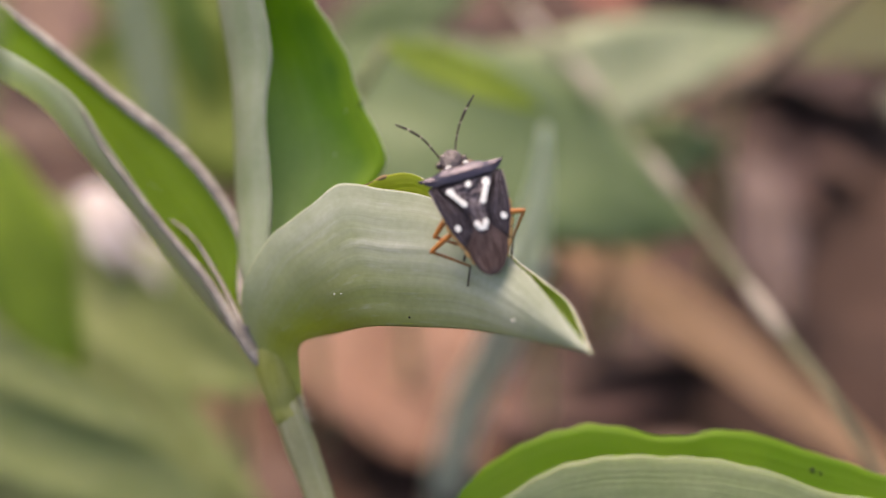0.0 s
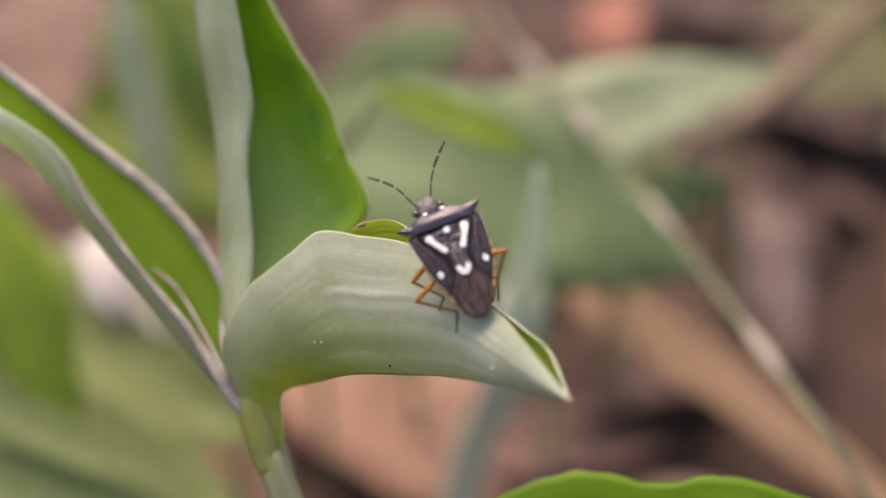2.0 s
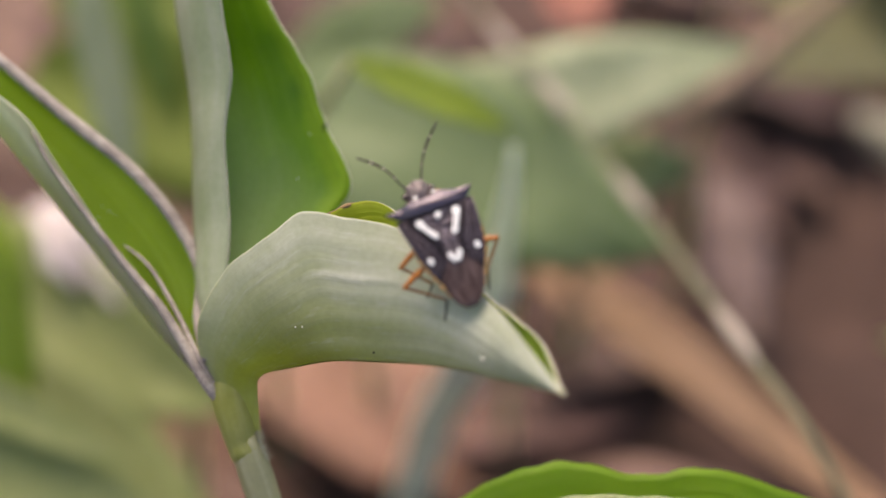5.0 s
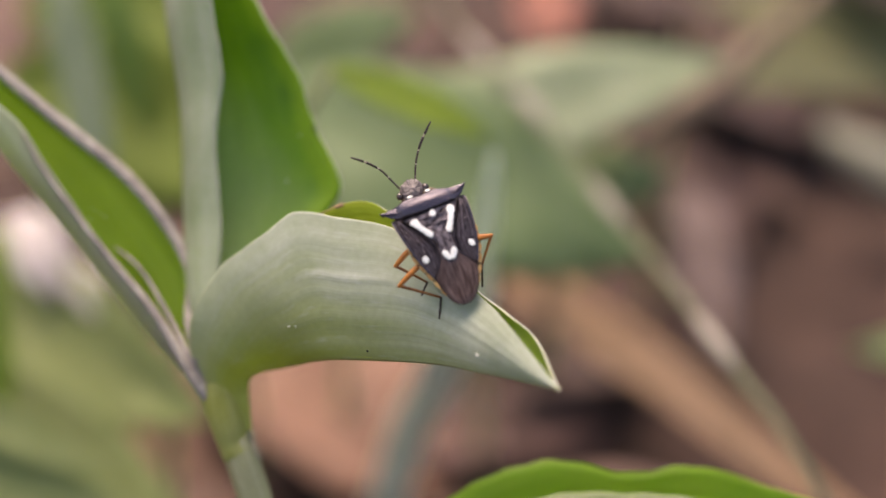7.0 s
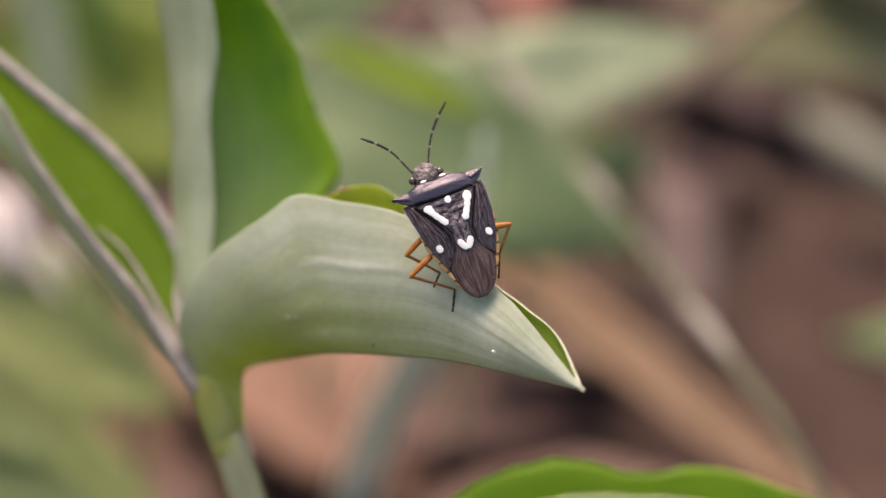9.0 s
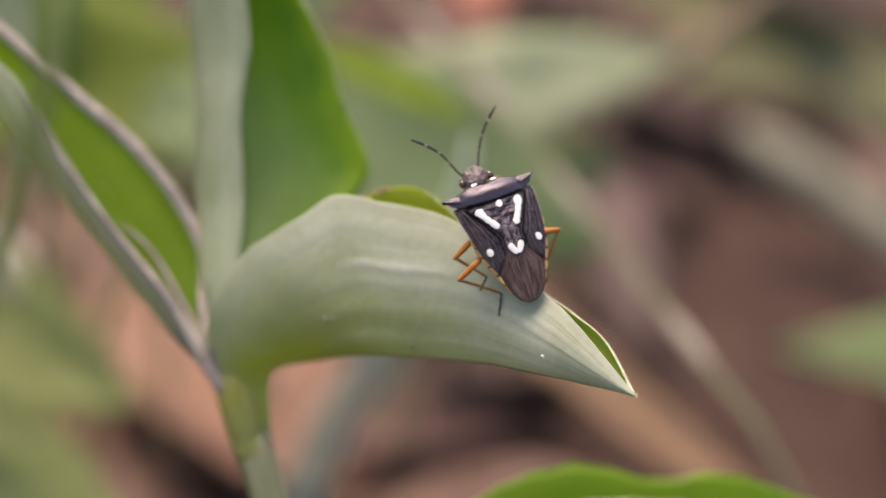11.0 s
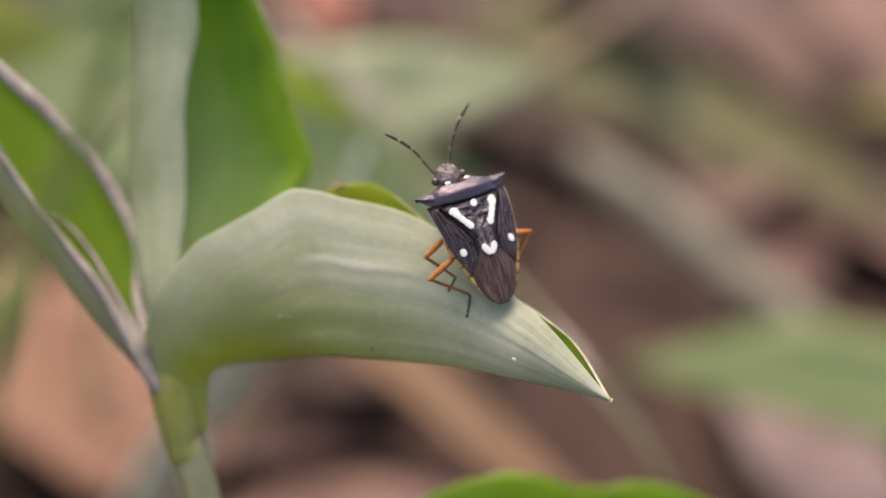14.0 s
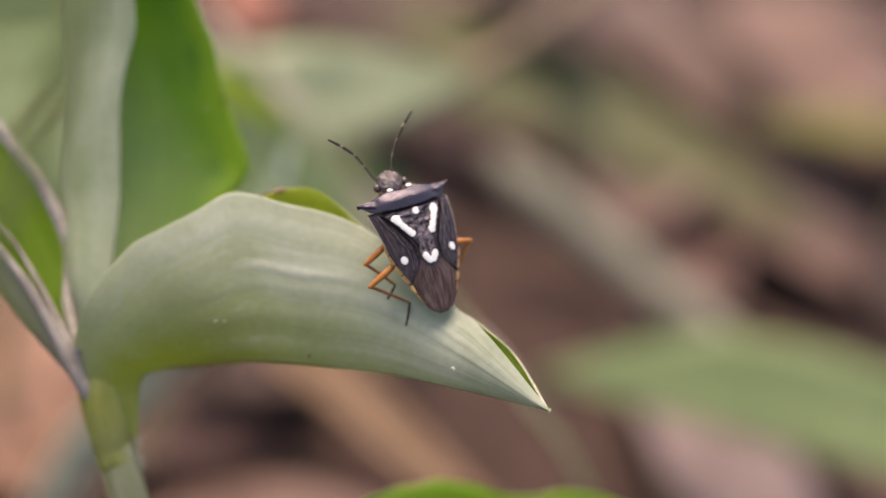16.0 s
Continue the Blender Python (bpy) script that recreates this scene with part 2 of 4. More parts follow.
WITHERED = plain_material("withered_brown", (0.12, 0.065, 0.03), (0.32, 0.21, 0.10), 1500.0, 0.8, 0.00005)
BLACK_SPECK = plain_material("black_speck", (0.008, 0.005, 0.004), (0.02, 0.013, 0.01), 1500.0, 0.8, 0.00005)
IVORY_FLAKE = plain_material("pale_flake", (0.6, 0.6, 0.5), (0.75, 0.75, 0.65), 1500.0, 0.7, 0.00005)
RIB = plain_material("dry_leaf_rib", (0.16, 0.10, 0.06), (0.26, 0.17, 0.11), 200.0, 0.8, 0.0002)
GRASS_NODE = plain_material("dry_grass_node", (0.28, 0.245, 0.205), (0.38, 0.335, 0.29), 300.0, 0.6, 0.0003)


# ---- helpers for meshes ----
def curve_points(ctrl, n):
    """n points evenly spaced along a smooth line through the control points."""
    c = [Vector(p) for p in ctrl]
    c = [2 * c[0] - c[1]] + c + [2 * c[-1] - c[-2]]
    dense = []
    for i in range(1, len(c) - 2):
        p0, p1, p2, p3 = c[i - 1 : i + 3]
        for k in range(16):
            t = k / 16
            dense.append(0.5 * (2 * p1 + (p2 - p0) * t + (2 * p0 - 5 * p1 + 4 * p2 - p3) * t * t + (3 * p1 - p0 - 3 * p2 + p3) * t**3))
    dense.append(c[-2])
    run = [0.0]
    for a, b in zip(dense, dense[1:]):
        run.append(run[-1] + (b - a).length)
    out = []
    for k in range(n):
        s = run[-1] * k / (n - 1)
        j = max(1, min(len(run) - 1, int(np.searchsorted(run, s))))
        f = (s - run[j - 1]) / max(1e-12, run[j] - run[j - 1])
        out.append(dense[j - 1].lerp(dense[j], f))
    return out


def part(name, bm, material, parent=None, label="", smooth=True):
    me = bpy.data.meshes.new(name)
    bm.normal_update()
    bm.to_mesh(me)
    bm.free()
    for m in material if isinstance(material, (list, tuple)) else [material]:
        me.materials.append(m)
    for p in me.polygons:
        p.use_smooth = smooth
    ob = new(name, me)
    if parent is not None:
        ob.parent = parent
    if label:
        tagged(ob, label)
    return ob


def grid(rows, flip=False):
    """A bmesh from rows of points (millimetres), with UVs along and across."""
    bm = bmesh.new()
    uv = bm.loops.layers.uv.new("UVMap")
    vs = [[bm.verts.new(Vector(p) * MM) for p in row] for row in rows]
    nu, nv = len(rows), len(rows[0])
    for i in range(nu - 1):
        for j in range(nv - 1):
            ids = [(i, j), (i + 1, j), (i + 1, j + 1), (i, j + 1)]
            if flip:
                ids.reverse()
            f = bm.faces.new([vs[a][b] for a, b in ids])
            for lp, (a, b) in zip(f.loops, ids):
                lp[uv].uv = (a / (nu - 1), b / (nv - 1))
    return bm


def thick(ob, mm, inner=0, rim=0):
    so = ob.modifiers.new("thickness", "SOLIDIFY")
    so.thickness, so.offset = mm * MM, -1.0
    so.material_offset, so.material_offset_rim = inner, rim
    return ob


def tube_mesh(ctrl, radius, n=24, sides=10, bm=None):
    """A round stalk through the control points; radius(s) for s from 0 to 1, in millimetres."""
    pts = curve_points(ctrl, n)
    bm = bm or bmesh.new()
    uv = bm.loops.layers.uv.verify()
    rings = []
    side = None
    for k, p in enumerate(pts):
        t = (pts[min(k + 1, n - 1)] - pts[max(k - 1, 0)]).normalized()
        side = (side - t * side.dot(t)).normalized() if side else t.orthogonal().normalized()
        up = t.cross(side)
        r = radius(k / (n - 1)) if callable(radius) else radius
        rings.append([bm.verts.new((p + (side * math.cos(a) + up * math.sin(a)) * r) * MM) for a in (2 * math.pi * q / sides for q in range(sides))])
    for k in range(n - 1):
        for q in range(sides):
            f = bm.faces.new((rings[k][q], rings[k][(q + 1) % sides], rings[k + 1][(q + 1) % sides], rings[k + 1][q]))
            for lp, (a, b) in zip(f.loops, ((k, q), (k, q + 1), (k + 1, q + 1), (k + 1, q))):
                lp[uv].uv = (a / (n - 1), b / sides)
    bm.faces.new(list(reversed(rings[0])))
    bm.faces.new(rings[-1])
    return bm


def trough_leaf(name, near, keel, far, bulge_near, bulge_far, mats, parent, label, nu=70, nv=15, wave=0.12, seed=0.0, thickness=0.16, pleats=0.0, crease=None, ripple=0.04):
    """A leaf folded along its keel, with a near and a far half; outside, inside and margin have skins of their own."""
    N, K, F = (curve_points(c, nu) for c in (near, keel, far))
    rows = []
    for i in range(nu):
        u = i / (nu - 1)
        fade = math.sin(math.pi * min(1.0, max(0.0, u))) ** 0.5 if 0 < u < 1 else 0.0
        row = []
        for edge, other, bulge, order in ((N[i], F[i], bulge_near, 1), (F[i], N[i], bulge_far, -1)):
            span = edge - K[i]
            out = edge - other
            out = out - span * (out.dot(span) / max(span.length_squared, 1e-9))
            if out.length > 1e-6:
                out.normalize()
            half = []
            for j in range(nv):
                a = j / (nv - 1)
                p = K[i] + span * a + out * (bulge * fade * 4 * a * (1 - a) ** 1.0)
                w = noise.noise(Vector((u * 5.0, a * 2.0, seed))) * wave * fade * (0.3 + a)
                w += pleats * fade * min(1.0, 5 * (1 - a)) * noise.noise(Vector((u * 2.6, a * 9.0 + 1.6 * u, seed + 20.0)))
                if crease and order == 1:
                    u0, u1, at = crease
                    w += 0.07 * max(0.0, math.sin(math.pi * min(1.0, max(0.0, (u - u0) / (u1 - u0))))) * math.exp(-((a - at + 0.03 * noise.noise(Vector((u * 14, 2.0, seed)))) / 0.035) ** 2)
                p = p + out * w + span * (ripple * a * a * fade * (noise.noise(Vector((u * 9.0, 3.7, seed))) + 0.5 * noise.noise(Vector((u * 27.0, 5.1, seed)))))
                half.append(p)
            row.append(half)
        rows.append(list(reversed(row[0])) + row[1][1:])
    i, j = nu // 2, 2
    a, b, c = rows[i][j], rows[i + 1][j], rows[i][j + 1]
    flip = (b - a).cross(c - a).dot(N[i] - F[i]) < 0
    ob = part(name, grid(rows, flip), mats, parent, label)
    return thick(ob, thickness, 1, 2)


def blade_leaf(name, spine, width, mats, parent, label="", face=(0, -0.6, 0.8), fold=0.25, nu=26, nv=7, droop=0.0, thickness=0.2, seed=0.0, base=0.25):
    """A flat or slightly folded leaf along a spine; width in millimetres, face: which way its upper side looks."""
    pts = curve_points(spine, nu)
    rows = []
    for i, p in enumerate(pts):
        s = i / (nu - 1)
        t = (pts[min(i + 1, nu - 1)] - pts[max(i - 1, 0)]).normalized()
        side = t.cross(Vector(face)).normalized()
        up = side.cross(t).normalized()
        w = 0.5 * width * (max(0.0, (base + (1 - base) * min(1.0, s / 0.3)) * (1 - max(0.0, (s - 0.45) / 0.55) ** 2.2)) + 0.02)
        w *= 1 + 0.1 * noise.noise(Vector((s * 6, seed, 1.3)))
        row = []
        for j in range(nv):
            a = 2 * j / (nv - 1) - 1
            row.append(p + side * (a * w) + up * (abs(a) * w * fold + 0.06 * width * noise.noise(Vector((s * 4, a * 1.5, seed)))))
        rows.append(row)
    a, b, c = rows[8][2], rows[9][2], rows[8][3]
    flip = (b - a).cross(c - a).dot(Vector(face)) < 0
    return thick(part(name, grid(rows, flip), mats, parent, label), thickness, 1 if len(mats) > 1 else 0, 0)


def ground_height(x, y):
    """Height of the ground in millimetres."""
    r = math.hypot(x, y - 60)
    near = 1.0 / (1.0 + (r / 600.0) ** 2)
    h = 13 + 0.06 * max(-60.0, min(120.0, y - 90)) * near
    h += near * (6 * noise.noise(Vector((x / 45, y / 45, 0.3))) + 2.5 * noise.noise(Vector((x / 14, y / 14, 4.1))) + 1.0 * noise.noise(Vector((x / 5, y / 5, 9.1))))
    return h


# ---- ground ----
def build_ground():
    n = 150
    line = [math.copysign(150 * (math.exp(abs(q) * 5.9) - 1) / (math.exp(5.9 * 0.35) - 1), q) for q in (2 * k / n - 1 for k in range(n + 1))]
    line = [q * (1 if abs(q) < 400 else 1 + (abs(q) - 400) / 400) for q in line]
    rows = [[(x, y + 80, ground_height(x, y + 80)) for x in line] for y in line]
    ob = part("ground", grid(rows, True), SOIL)
    tagged(ob, "bare brown soil covered with leaf litter", "ground", kind="structure")


build_ground()

# ---- the dayflower plant that carries the bug ----
plant = tagged(new("dayflower_plant"), "green dayflower plant with folded leaves on a slender stem", "plant")
STEM_LINE = [(-12.9, 0.94, 102.68), (-12.38, 0.0, 101.40), (-11.56, -1.34, 99.42), (-10.47, -3.18, 96.79), (-8.5, -8.0, 91.7), (-6.0, -11.0, 75.0), (-6.0, -12.0, 45.0), (-7.5, -11.0, 4.0)]
part("stem", tube_mesh(STEM_LINE, lambda s: 0.98 + 0.12 * math.exp(-((s - 0.03) / 0.02) ** 2) + 0.1 * s, 60, 14), STEM, plant)
SHEATH_WIDTH = ((0.0, 0.3), (0.12, 1.0), (0.3, 1.3), (0.5, 1.27), (0.68, 1.2), (0.85, 1.06), (0.94, 1.1), (1.0, 1.0))
part("leaf_sheath", tube_mesh([(-13.6, 4.0, 106.0), (-13.75, 3.0, 104.85), (-13.47, 2.0, 104.0), (-13.12, 1.23, 103.1), (-12.83, 0.58, 102.17), (-12.40, -0.04, 101.32)], lambda s: float(np.interp(s, *zip(*SHEATH_WIDTH))), 36, 20), SHEATH, plant, "pale yellowish green leaf sheath with hairy rim")


def hairs(line, out, n, length, seed):
    """Fine straight hairs along a line, leaning out."""
    r = random.Random(seed)
    pts = curve_points(line, 100)
    bm = bmesh.new()
    for _ in range(n):
        p = pts[r.randrange(100)]
        d = (Vector(out) + Vector((r.uniform(-0.5, 0.5), r.uniform(-0.5, 0.5), r.uniform(-0.5, 0.9)))).normalized() * length * r.uniform(0.5, 1.1)
        tube_mesh([tuple(p), tuple(p + d * 0.5), tuple(p + d + Vector((0, 0, 0.1)))], lambda s: 0.025 * (1 - 0.8 * s), 4, 4, bm)
    return bm


part("sheath_hairs", hairs([(-11.95, 0.6, 102.9), (-11.75, 0.1, 102.1), (-11.45, -0.35, 101.35)], (0.9, -0.3, 0.2), 80, 0.75, 3), LEAF_RIM, plant, "fine white hairs")

trough_leaf("spathe",
    [(-13.73, 0.63, 102.35), (-14.54, 1.75, 103.97), (-15.35, 3.09, 105.56), (-15.2, 3.4, 109.7), (-13.2, 4.6, 112.9), (-10.7, 4.7, 115.1), (-8.4, 4.8, 116.9), (-5.7, 3.8, 117.2), (-2.5, 2.5, 117.4), (0.0, 0.6, 117.0), (2.7, -2.4, 116.0), (4.1, -4.6, 115.9), (6.9, -8.7, 114.4)],
    [(-11.55, 0.42, 102.54), (-11.66, 1.15, 103.89), (-11.73, 1.79, 105.11), (-11.63, 2.07, 106.00), (-10.97, 2.05, 106.59), (-9.25, 1.86, 107.17), (-6.4, -0.6, 109.8), (-3.1, -1.9, 110.8), (0.0, -3.4, 111.8), (3.0, -5.7, 113.0), (6.9, -8.7, 114.4)],
    [(-13.33, 1.84, 101.25), (-13.89, 3.29, 102.62), (-14.52, 4.93, 104.26), (-14.6, 4.8, 109.0), (-12.7, 6.0, 110.9), (-10.5, 6.2, 113.0), (-8.4, 5.8, 115.0), (-5.9, 5.5, 116.75), (-4.2, 5.45, 117.25), (-2.6, 4.75, 116.95), (0.0, 2.3, 116.0), (2.8, -1.2, 115.3), (4.3, -3.4, 115.5), (5.9, -5.2, 115.0), (6.9, -8.7, 114.4)],
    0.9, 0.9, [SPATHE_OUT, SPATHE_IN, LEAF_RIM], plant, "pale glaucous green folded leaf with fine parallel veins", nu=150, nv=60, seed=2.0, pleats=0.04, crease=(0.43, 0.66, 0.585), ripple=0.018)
trough_leaf("leaf",
    [(-16.5, 21.9, 131.8), (-15.0, 19.1, 127.7), (-14.2, 16.5, 124.0), (-13.6, 14.4, 120.9), (-14.0, 11.8, 117.2), (-13.7, 8.1, 112.9), (-13.8, 4.7, 109.5), (-13.9, 3.2, 106.5)][::-1],
    [(-19.0, 26.3, 130.4), (-18.6, 23.4, 126.2), (-18.0, 20.1, 122.5), (-17.0, 16.3, 117.8), (-16.7, 11.8, 112.2), (-15.9, 6.5, 108.9), (-14.3, 3.4, 106.2)][::-1],
    [(-17.1, 24.9, 130.7), (-13.7, 21.9, 126.7), (-11.0, 18.8, 123.1), (-9.0, 16.8, 120.2), (-7.6, 14.6, 117.3), (-6.1, 12.2, 114.4), (-7.0, 10.8, 112.8), (-9.7, 8.6, 110.1), (-12.6, 4.8, 107.3), (-13.8, 3.3, 105.9)][::-1],
    0.5, 0.6, [LEAF_OUT, BACK_IN, LEAF_RIM], plant, "upright folded leaf, dark green inside and greyish outside", nu=80, seed=5.0)
trough_leaf("leaf",
    [(-46.2, 22.5, 128.3), (-38.6, 17.7, 123.1), (-31.5, 15.1, 121.1), (-27.4, 13.5, 118.9), (-25.0, 11.5, 116.0), (-21.1, 8.1, 111.7), (-17.7, 5.1, 108.6), (-15.0, 2.3, 105.6), (-13.6, 1.70, 103.70)][::-1],
    [(-47.4, 23.0, 126.5), (-40.2, 18.2, 121.0), (-33.2, 15.4, 119.0), (-29.9, 14.2, 117.3), (-27.1, 12.2, 114.8), (-22.6, 8.7, 110.7), (-18.8, 5.5, 107.5), (-15.4, 2.7, 105.2), (-13.8, 1.85, 103.50)][::-1],
    [(-47.3, 25.1, 128.5), (-39.7, 22.1, 125.0), (-32.5, 19.1, 122.1), (-25.1, 15.3, 117.5), (-19.9, 12.6, 114.1), (-16.3, 9.1, 110.2), (-15.8, 5.6, 107.7), (-14.7, 2.8, 105.5), (-14.03, 1.97, 103.38)][::-1],
    0.4, 0.5, [LEFT_OUT, LEAF_IN, LEAF_RIM], plant, "long slanting folded leaf, green inside with purplish margins", nu=80, seed=8.0, thickness=0.3)
trough_leaf("leaf",
    [(-5.9, -6.5, 92.7), (-1.7, -5.0, 94.8), (1.3, -3.4, 97.1), (6.2, -1.8, 99.3), (12.4, -1.6, 99.6), (18.0, -2.1, 99.0), (22.7, -3.0, 97.6), (26.6, -3.4, 97.1), (33.2, -4.5, 95.6), (38.7, -5.5, 93.2)],
    [(-7.8, -6.9, 92.0), (-2.2, -5.7, 92.9), (2.0, -5.4, 93.4), (7.2, -4.8, 94.2), (12.5, -4.6, 94.5), (18.0, -4.8, 94.2), (22.8, -5.0, 93.9), (26.7, -5.2, 93.6), (33.3, -5.4, 93.4), (38.7, -5.6, 93.1)],
    [(-6.0, -5.6, 92.2), (-2.6, -2.9, 94.3), (0.1, -0.1, 96.8), (6.7, 1.8, 99.2), (13.1, 1.3, 98.5), (17.3, 1.5, 98.8), (22.2, 0.6, 97.6), (27.3, -0.7, 96.6), (33.8, -2.4, 95.0), (38.9, -5.0, 93.0)],
    0.5, 0.5, [LOW_OUT, LOW_IN, LEAF_RIM], plant, "low arching folded leaf, bright green inside", nu=110, seed=11.0, ripple=0.08)


part("rolled_margin", tube_mesh([(-14.9, 3.0, 106.7), (-15.8, 5.6, 107.8), (-16.2, 9.1, 110.3), (-19.9, 12.6, 114.1), (-25.1, 15.3, 117.5), (-32.5, 19.1, 122.1), (-39.7, 22.1, 125.2), (-47.0, 25.0, 128.6)], lambda s: 0.34 + 0.16 * math.sin(math.pi * min(1.0, 1.3 * s)) - 0.12 * s, 60, 12), PURPLE_RIM, plant, "purplish rolled leaf margin")
part("rolled_margin", tube_mesh([(-13.7, 1.75, 103.8), (-15.1, 2.35, 105.6), (-17.8, 5.2, 108.9), (-21.1, 8.0, 111.6), (-25.1, 11.2, 115.7), (-26.6, 12.7, 117.9)], lambda s: 0.40 * (1 - 0.8 * s), 60, 12), PURPLE_RIM, plant, "purplish rolled leaf margin")
part("inner_fold", tube_mesh([(-14.0, 2.0, 104.3), (-14.75, 2.5, 105.5), (-15.6, 3.4, 106.9), (-17.3, 5.9, 108.7), (-19.2, 8.2, 110.4), (-21.3, 9.8, 111.2)], lambda s: 0.2 * (1 - s) ** 0.5 + 0.04, 30, 10), PURPLE_RIM, plant, "greyish inner fold of the leaf base")


part("withered_edge", tube_mesh([(-7.4, 5.6, 115.9), (-6.6, 5.55, 116.4), (-5.9, 5.5, 116.8), (-5.0, 5.45, 117.1), (-4.0, 5.4, 117.25)], lambda s: 0.04 + 0.11 * math.sin(math.pi * s) * (0.7 + 0.5 * math.sin(14 * s)), 22, 8), WITHERED, plant, "brown withered leaf edge")
for spot, size, mat in (((2.5, -5.5, 114.2), 0.10, IVORY_FLAKE), ((3.6, -6.0, 114.0), 0.06, IVORY_FLAKE), ((-3.85, -1.52, 111.27), 0.075, BLACK_SPECK), ((-8.69, 0.61, 111.46), 0.06, IVORY_FLAKE), ((-8.25, 0.49, 111.58), 0.05, IVORY_FLAKE), ((22.4, -0.25, 96.93), 0.16, BLACK_SPECK), ((22.9, -0.40, 96.79), 0.10, BLACK_SPECK), ((-22.05, 10.95, 112.86), 0.05, IVORY_FLAKE), ((-21.66, 10.78, 112.64), 0.04, IVORY_FLAKE), ((-22.44, 11.12, 113.09), 0.04, IVORY_FLAKE), ((-22.70, 10.60, 112.63), 0.04, IVORY_FLAKE), ((-7.86, 14.45, 117.23), 0.11, BLACK_SPECK), ((-8.02, 14.38, 116.97), 0.06, BLACK_SPECK), ((-9.72, 12.88, 114.10), 0.06, IVORY_FLAKE), ((-8.89, 14.45, 116.58), 0.05, IVORY_FLAKE)):
    bm = bmesh.new()
    bmesh.ops.create_icosphere(bm, subdivisions=2, radius=size * MM)
    for v in bm.verts:
        v.co = v.co * (1 + 0.4 * noise.noise(v.co * 9000)) + V(spot)
    part("speck", bm, mat, plant)


# ---- weeds behind ----
def weed(label, spine, width, mats, face=(0, -0.6, 0.8), fold=0.25, seed=0.0, root=None, name="weed"):
    """A weed: one stalk out of the ground with one leaf seen."""
    x, y, z = spine[0]
    rx, ry = root or (x, y + 8)
    th = tagged(new(name), label, "weed", group="weeds behind the plant")
    th.matrix_basis = pose(rx * MM, ry * MM, (ground_height(rx, ry) - 1) * MM)
    off = Vector((rx, ry, ground_height(rx, ry) - 1))
    sp = [Vector(p) - off for p in spine]
    stalk = [(0, 0, 0), (0.2 * sp[0][0], 0.2 * sp[0][1] + 2, 0.55 * sp[0][2]), tuple(sp[0])]
    part("stalk", tube_mesh(stalk, lambda s: 1.0 - 0.4 * s, 16, 8), STEM, th)
    blade_leaf("leaf_blade", sp, width, mats, th, face=face, fold=fold, seed=seed)
    return th


weed("broad weed leaf with skylight put into its pale green colour", [(-14.8, 88, 75), (6, 79.5, 81.8), (20, 81, 84.6), (35.5, 85, 86.3)], 13, [SKYLIT_TONE, GRASS], fold=0.04, seed=1.0)
weed("broad greyish green weed leaf", [(-28, 80, 79), (-11, 72.5, 81), (3.6, 69, 78), (24, 63, 72)], 23, [PALE_GRASS, GRASS], fold=0.04, seed=2.0)
weed("narrow dark green weed blade", [(-10, 52.3, 102.0), (-6, 51, 100.8), (0, 49.5, 98.8), (5, 47.9, 97.0)], 3.8, [YELLOW_GRASS, YELLOW_GRASS], seed=3.0, root=(-36, 62))
weed("bright green weed leaf", [(-66, 64, 88), (-54, 55, 80), (-50, 50, 72), (-46, 46, 64)], 11, [YELLOW_GRASS, GRASS], seed=4.0)
weed("bright green slanting weed blade", [(-66, 50, 74), (-55, 46, 68), (-45, 43, 64), (-34, 40, 60)], 5, [PALE_OLIVE, GRASS], seed=5.0)
weed("olive green broad weed leaf", [(-80, 80, 64), (-60, 70, 61), (-44, 63, 58), (-27, 56, 54)], 20, [PALE_OLIVE, GRASS], seed=6.0)
weed("dull green low weed blade", [(-74, 62, 66), (-56, 56, 62), (-42, 50, 58), (-26, 40, 50)], 9, [PALE_OLIVE, OLIVE], fold=0.08, seed=16.0)
weed("olive green low weed blade", [(-66, 44, 62), (-50, 40, 60), (-38, 38, 56), (-27, 34, 48)], 10, [PALE_OLIVE, GRASS], fold=0.08, seed=17.0)
weed("olive green weed leaf behind the plant", [(-60, 119, 78), (-50, 116, 79), (-40, 113, 79), (-30, 110, 76)], 17, [OLIVE, GRASS], fold=0.08, seed=18.0)
weed("olive green weed leaf under a grass stalk", [(6, 82, 67), (13, 80, 69.5), (20, 78.2, 73), (28, 77, 75)], 11, [PALE_GRASS, GRASS], fold=0.04, seed=19.0)
weed("small olive green weed leaf under a grass stalk", [(17, 98, 46), (20.5, 94, 50.5), (23.2, 91, 53.5), (25, 88.5, 57)], 7, [OLIVE, GRASS], fold=0.08, seed=23.0)
weed("greyish green weed leaf far behind", [(-30, 126, 62), (-20, 123.5, 67), (-12, 121.5, 72), (-3, 119.5, 76.5)], 13, [PALE_GRASS, GRASS], fold=0.05, seed=20.0)
weed("olive green weed leaf", [(-58, 98, 76), (-44, 94, 75), (-34, 90, 74), (-14, 84, 72)], 24, [OLIVE, GRASS], seed=7.0)
weed("pale upright weed blade", [(-44, 84, 102), (-42, 78, 95), (-39, 70, 84), (-37, 64, 76)], 5, [SKYLIT_TONE, GRASS], seed=8.0)
weed("dark green weed blade", [(-44, 100, 94), (-41, 95, 87), (-39, 91, 80), (-37, 88, 74)], 5, [GRASS, GRASS], fold=0.05, seed=9.0)
weed("green weed leaf over the litter", [(150, 74, 32), (120, 80, 38), (90, 83.5, 42), (57, 83, 42.5)], 17, [LIGHT_GRASS, GRASS], fold=0.08, seed=10.0)

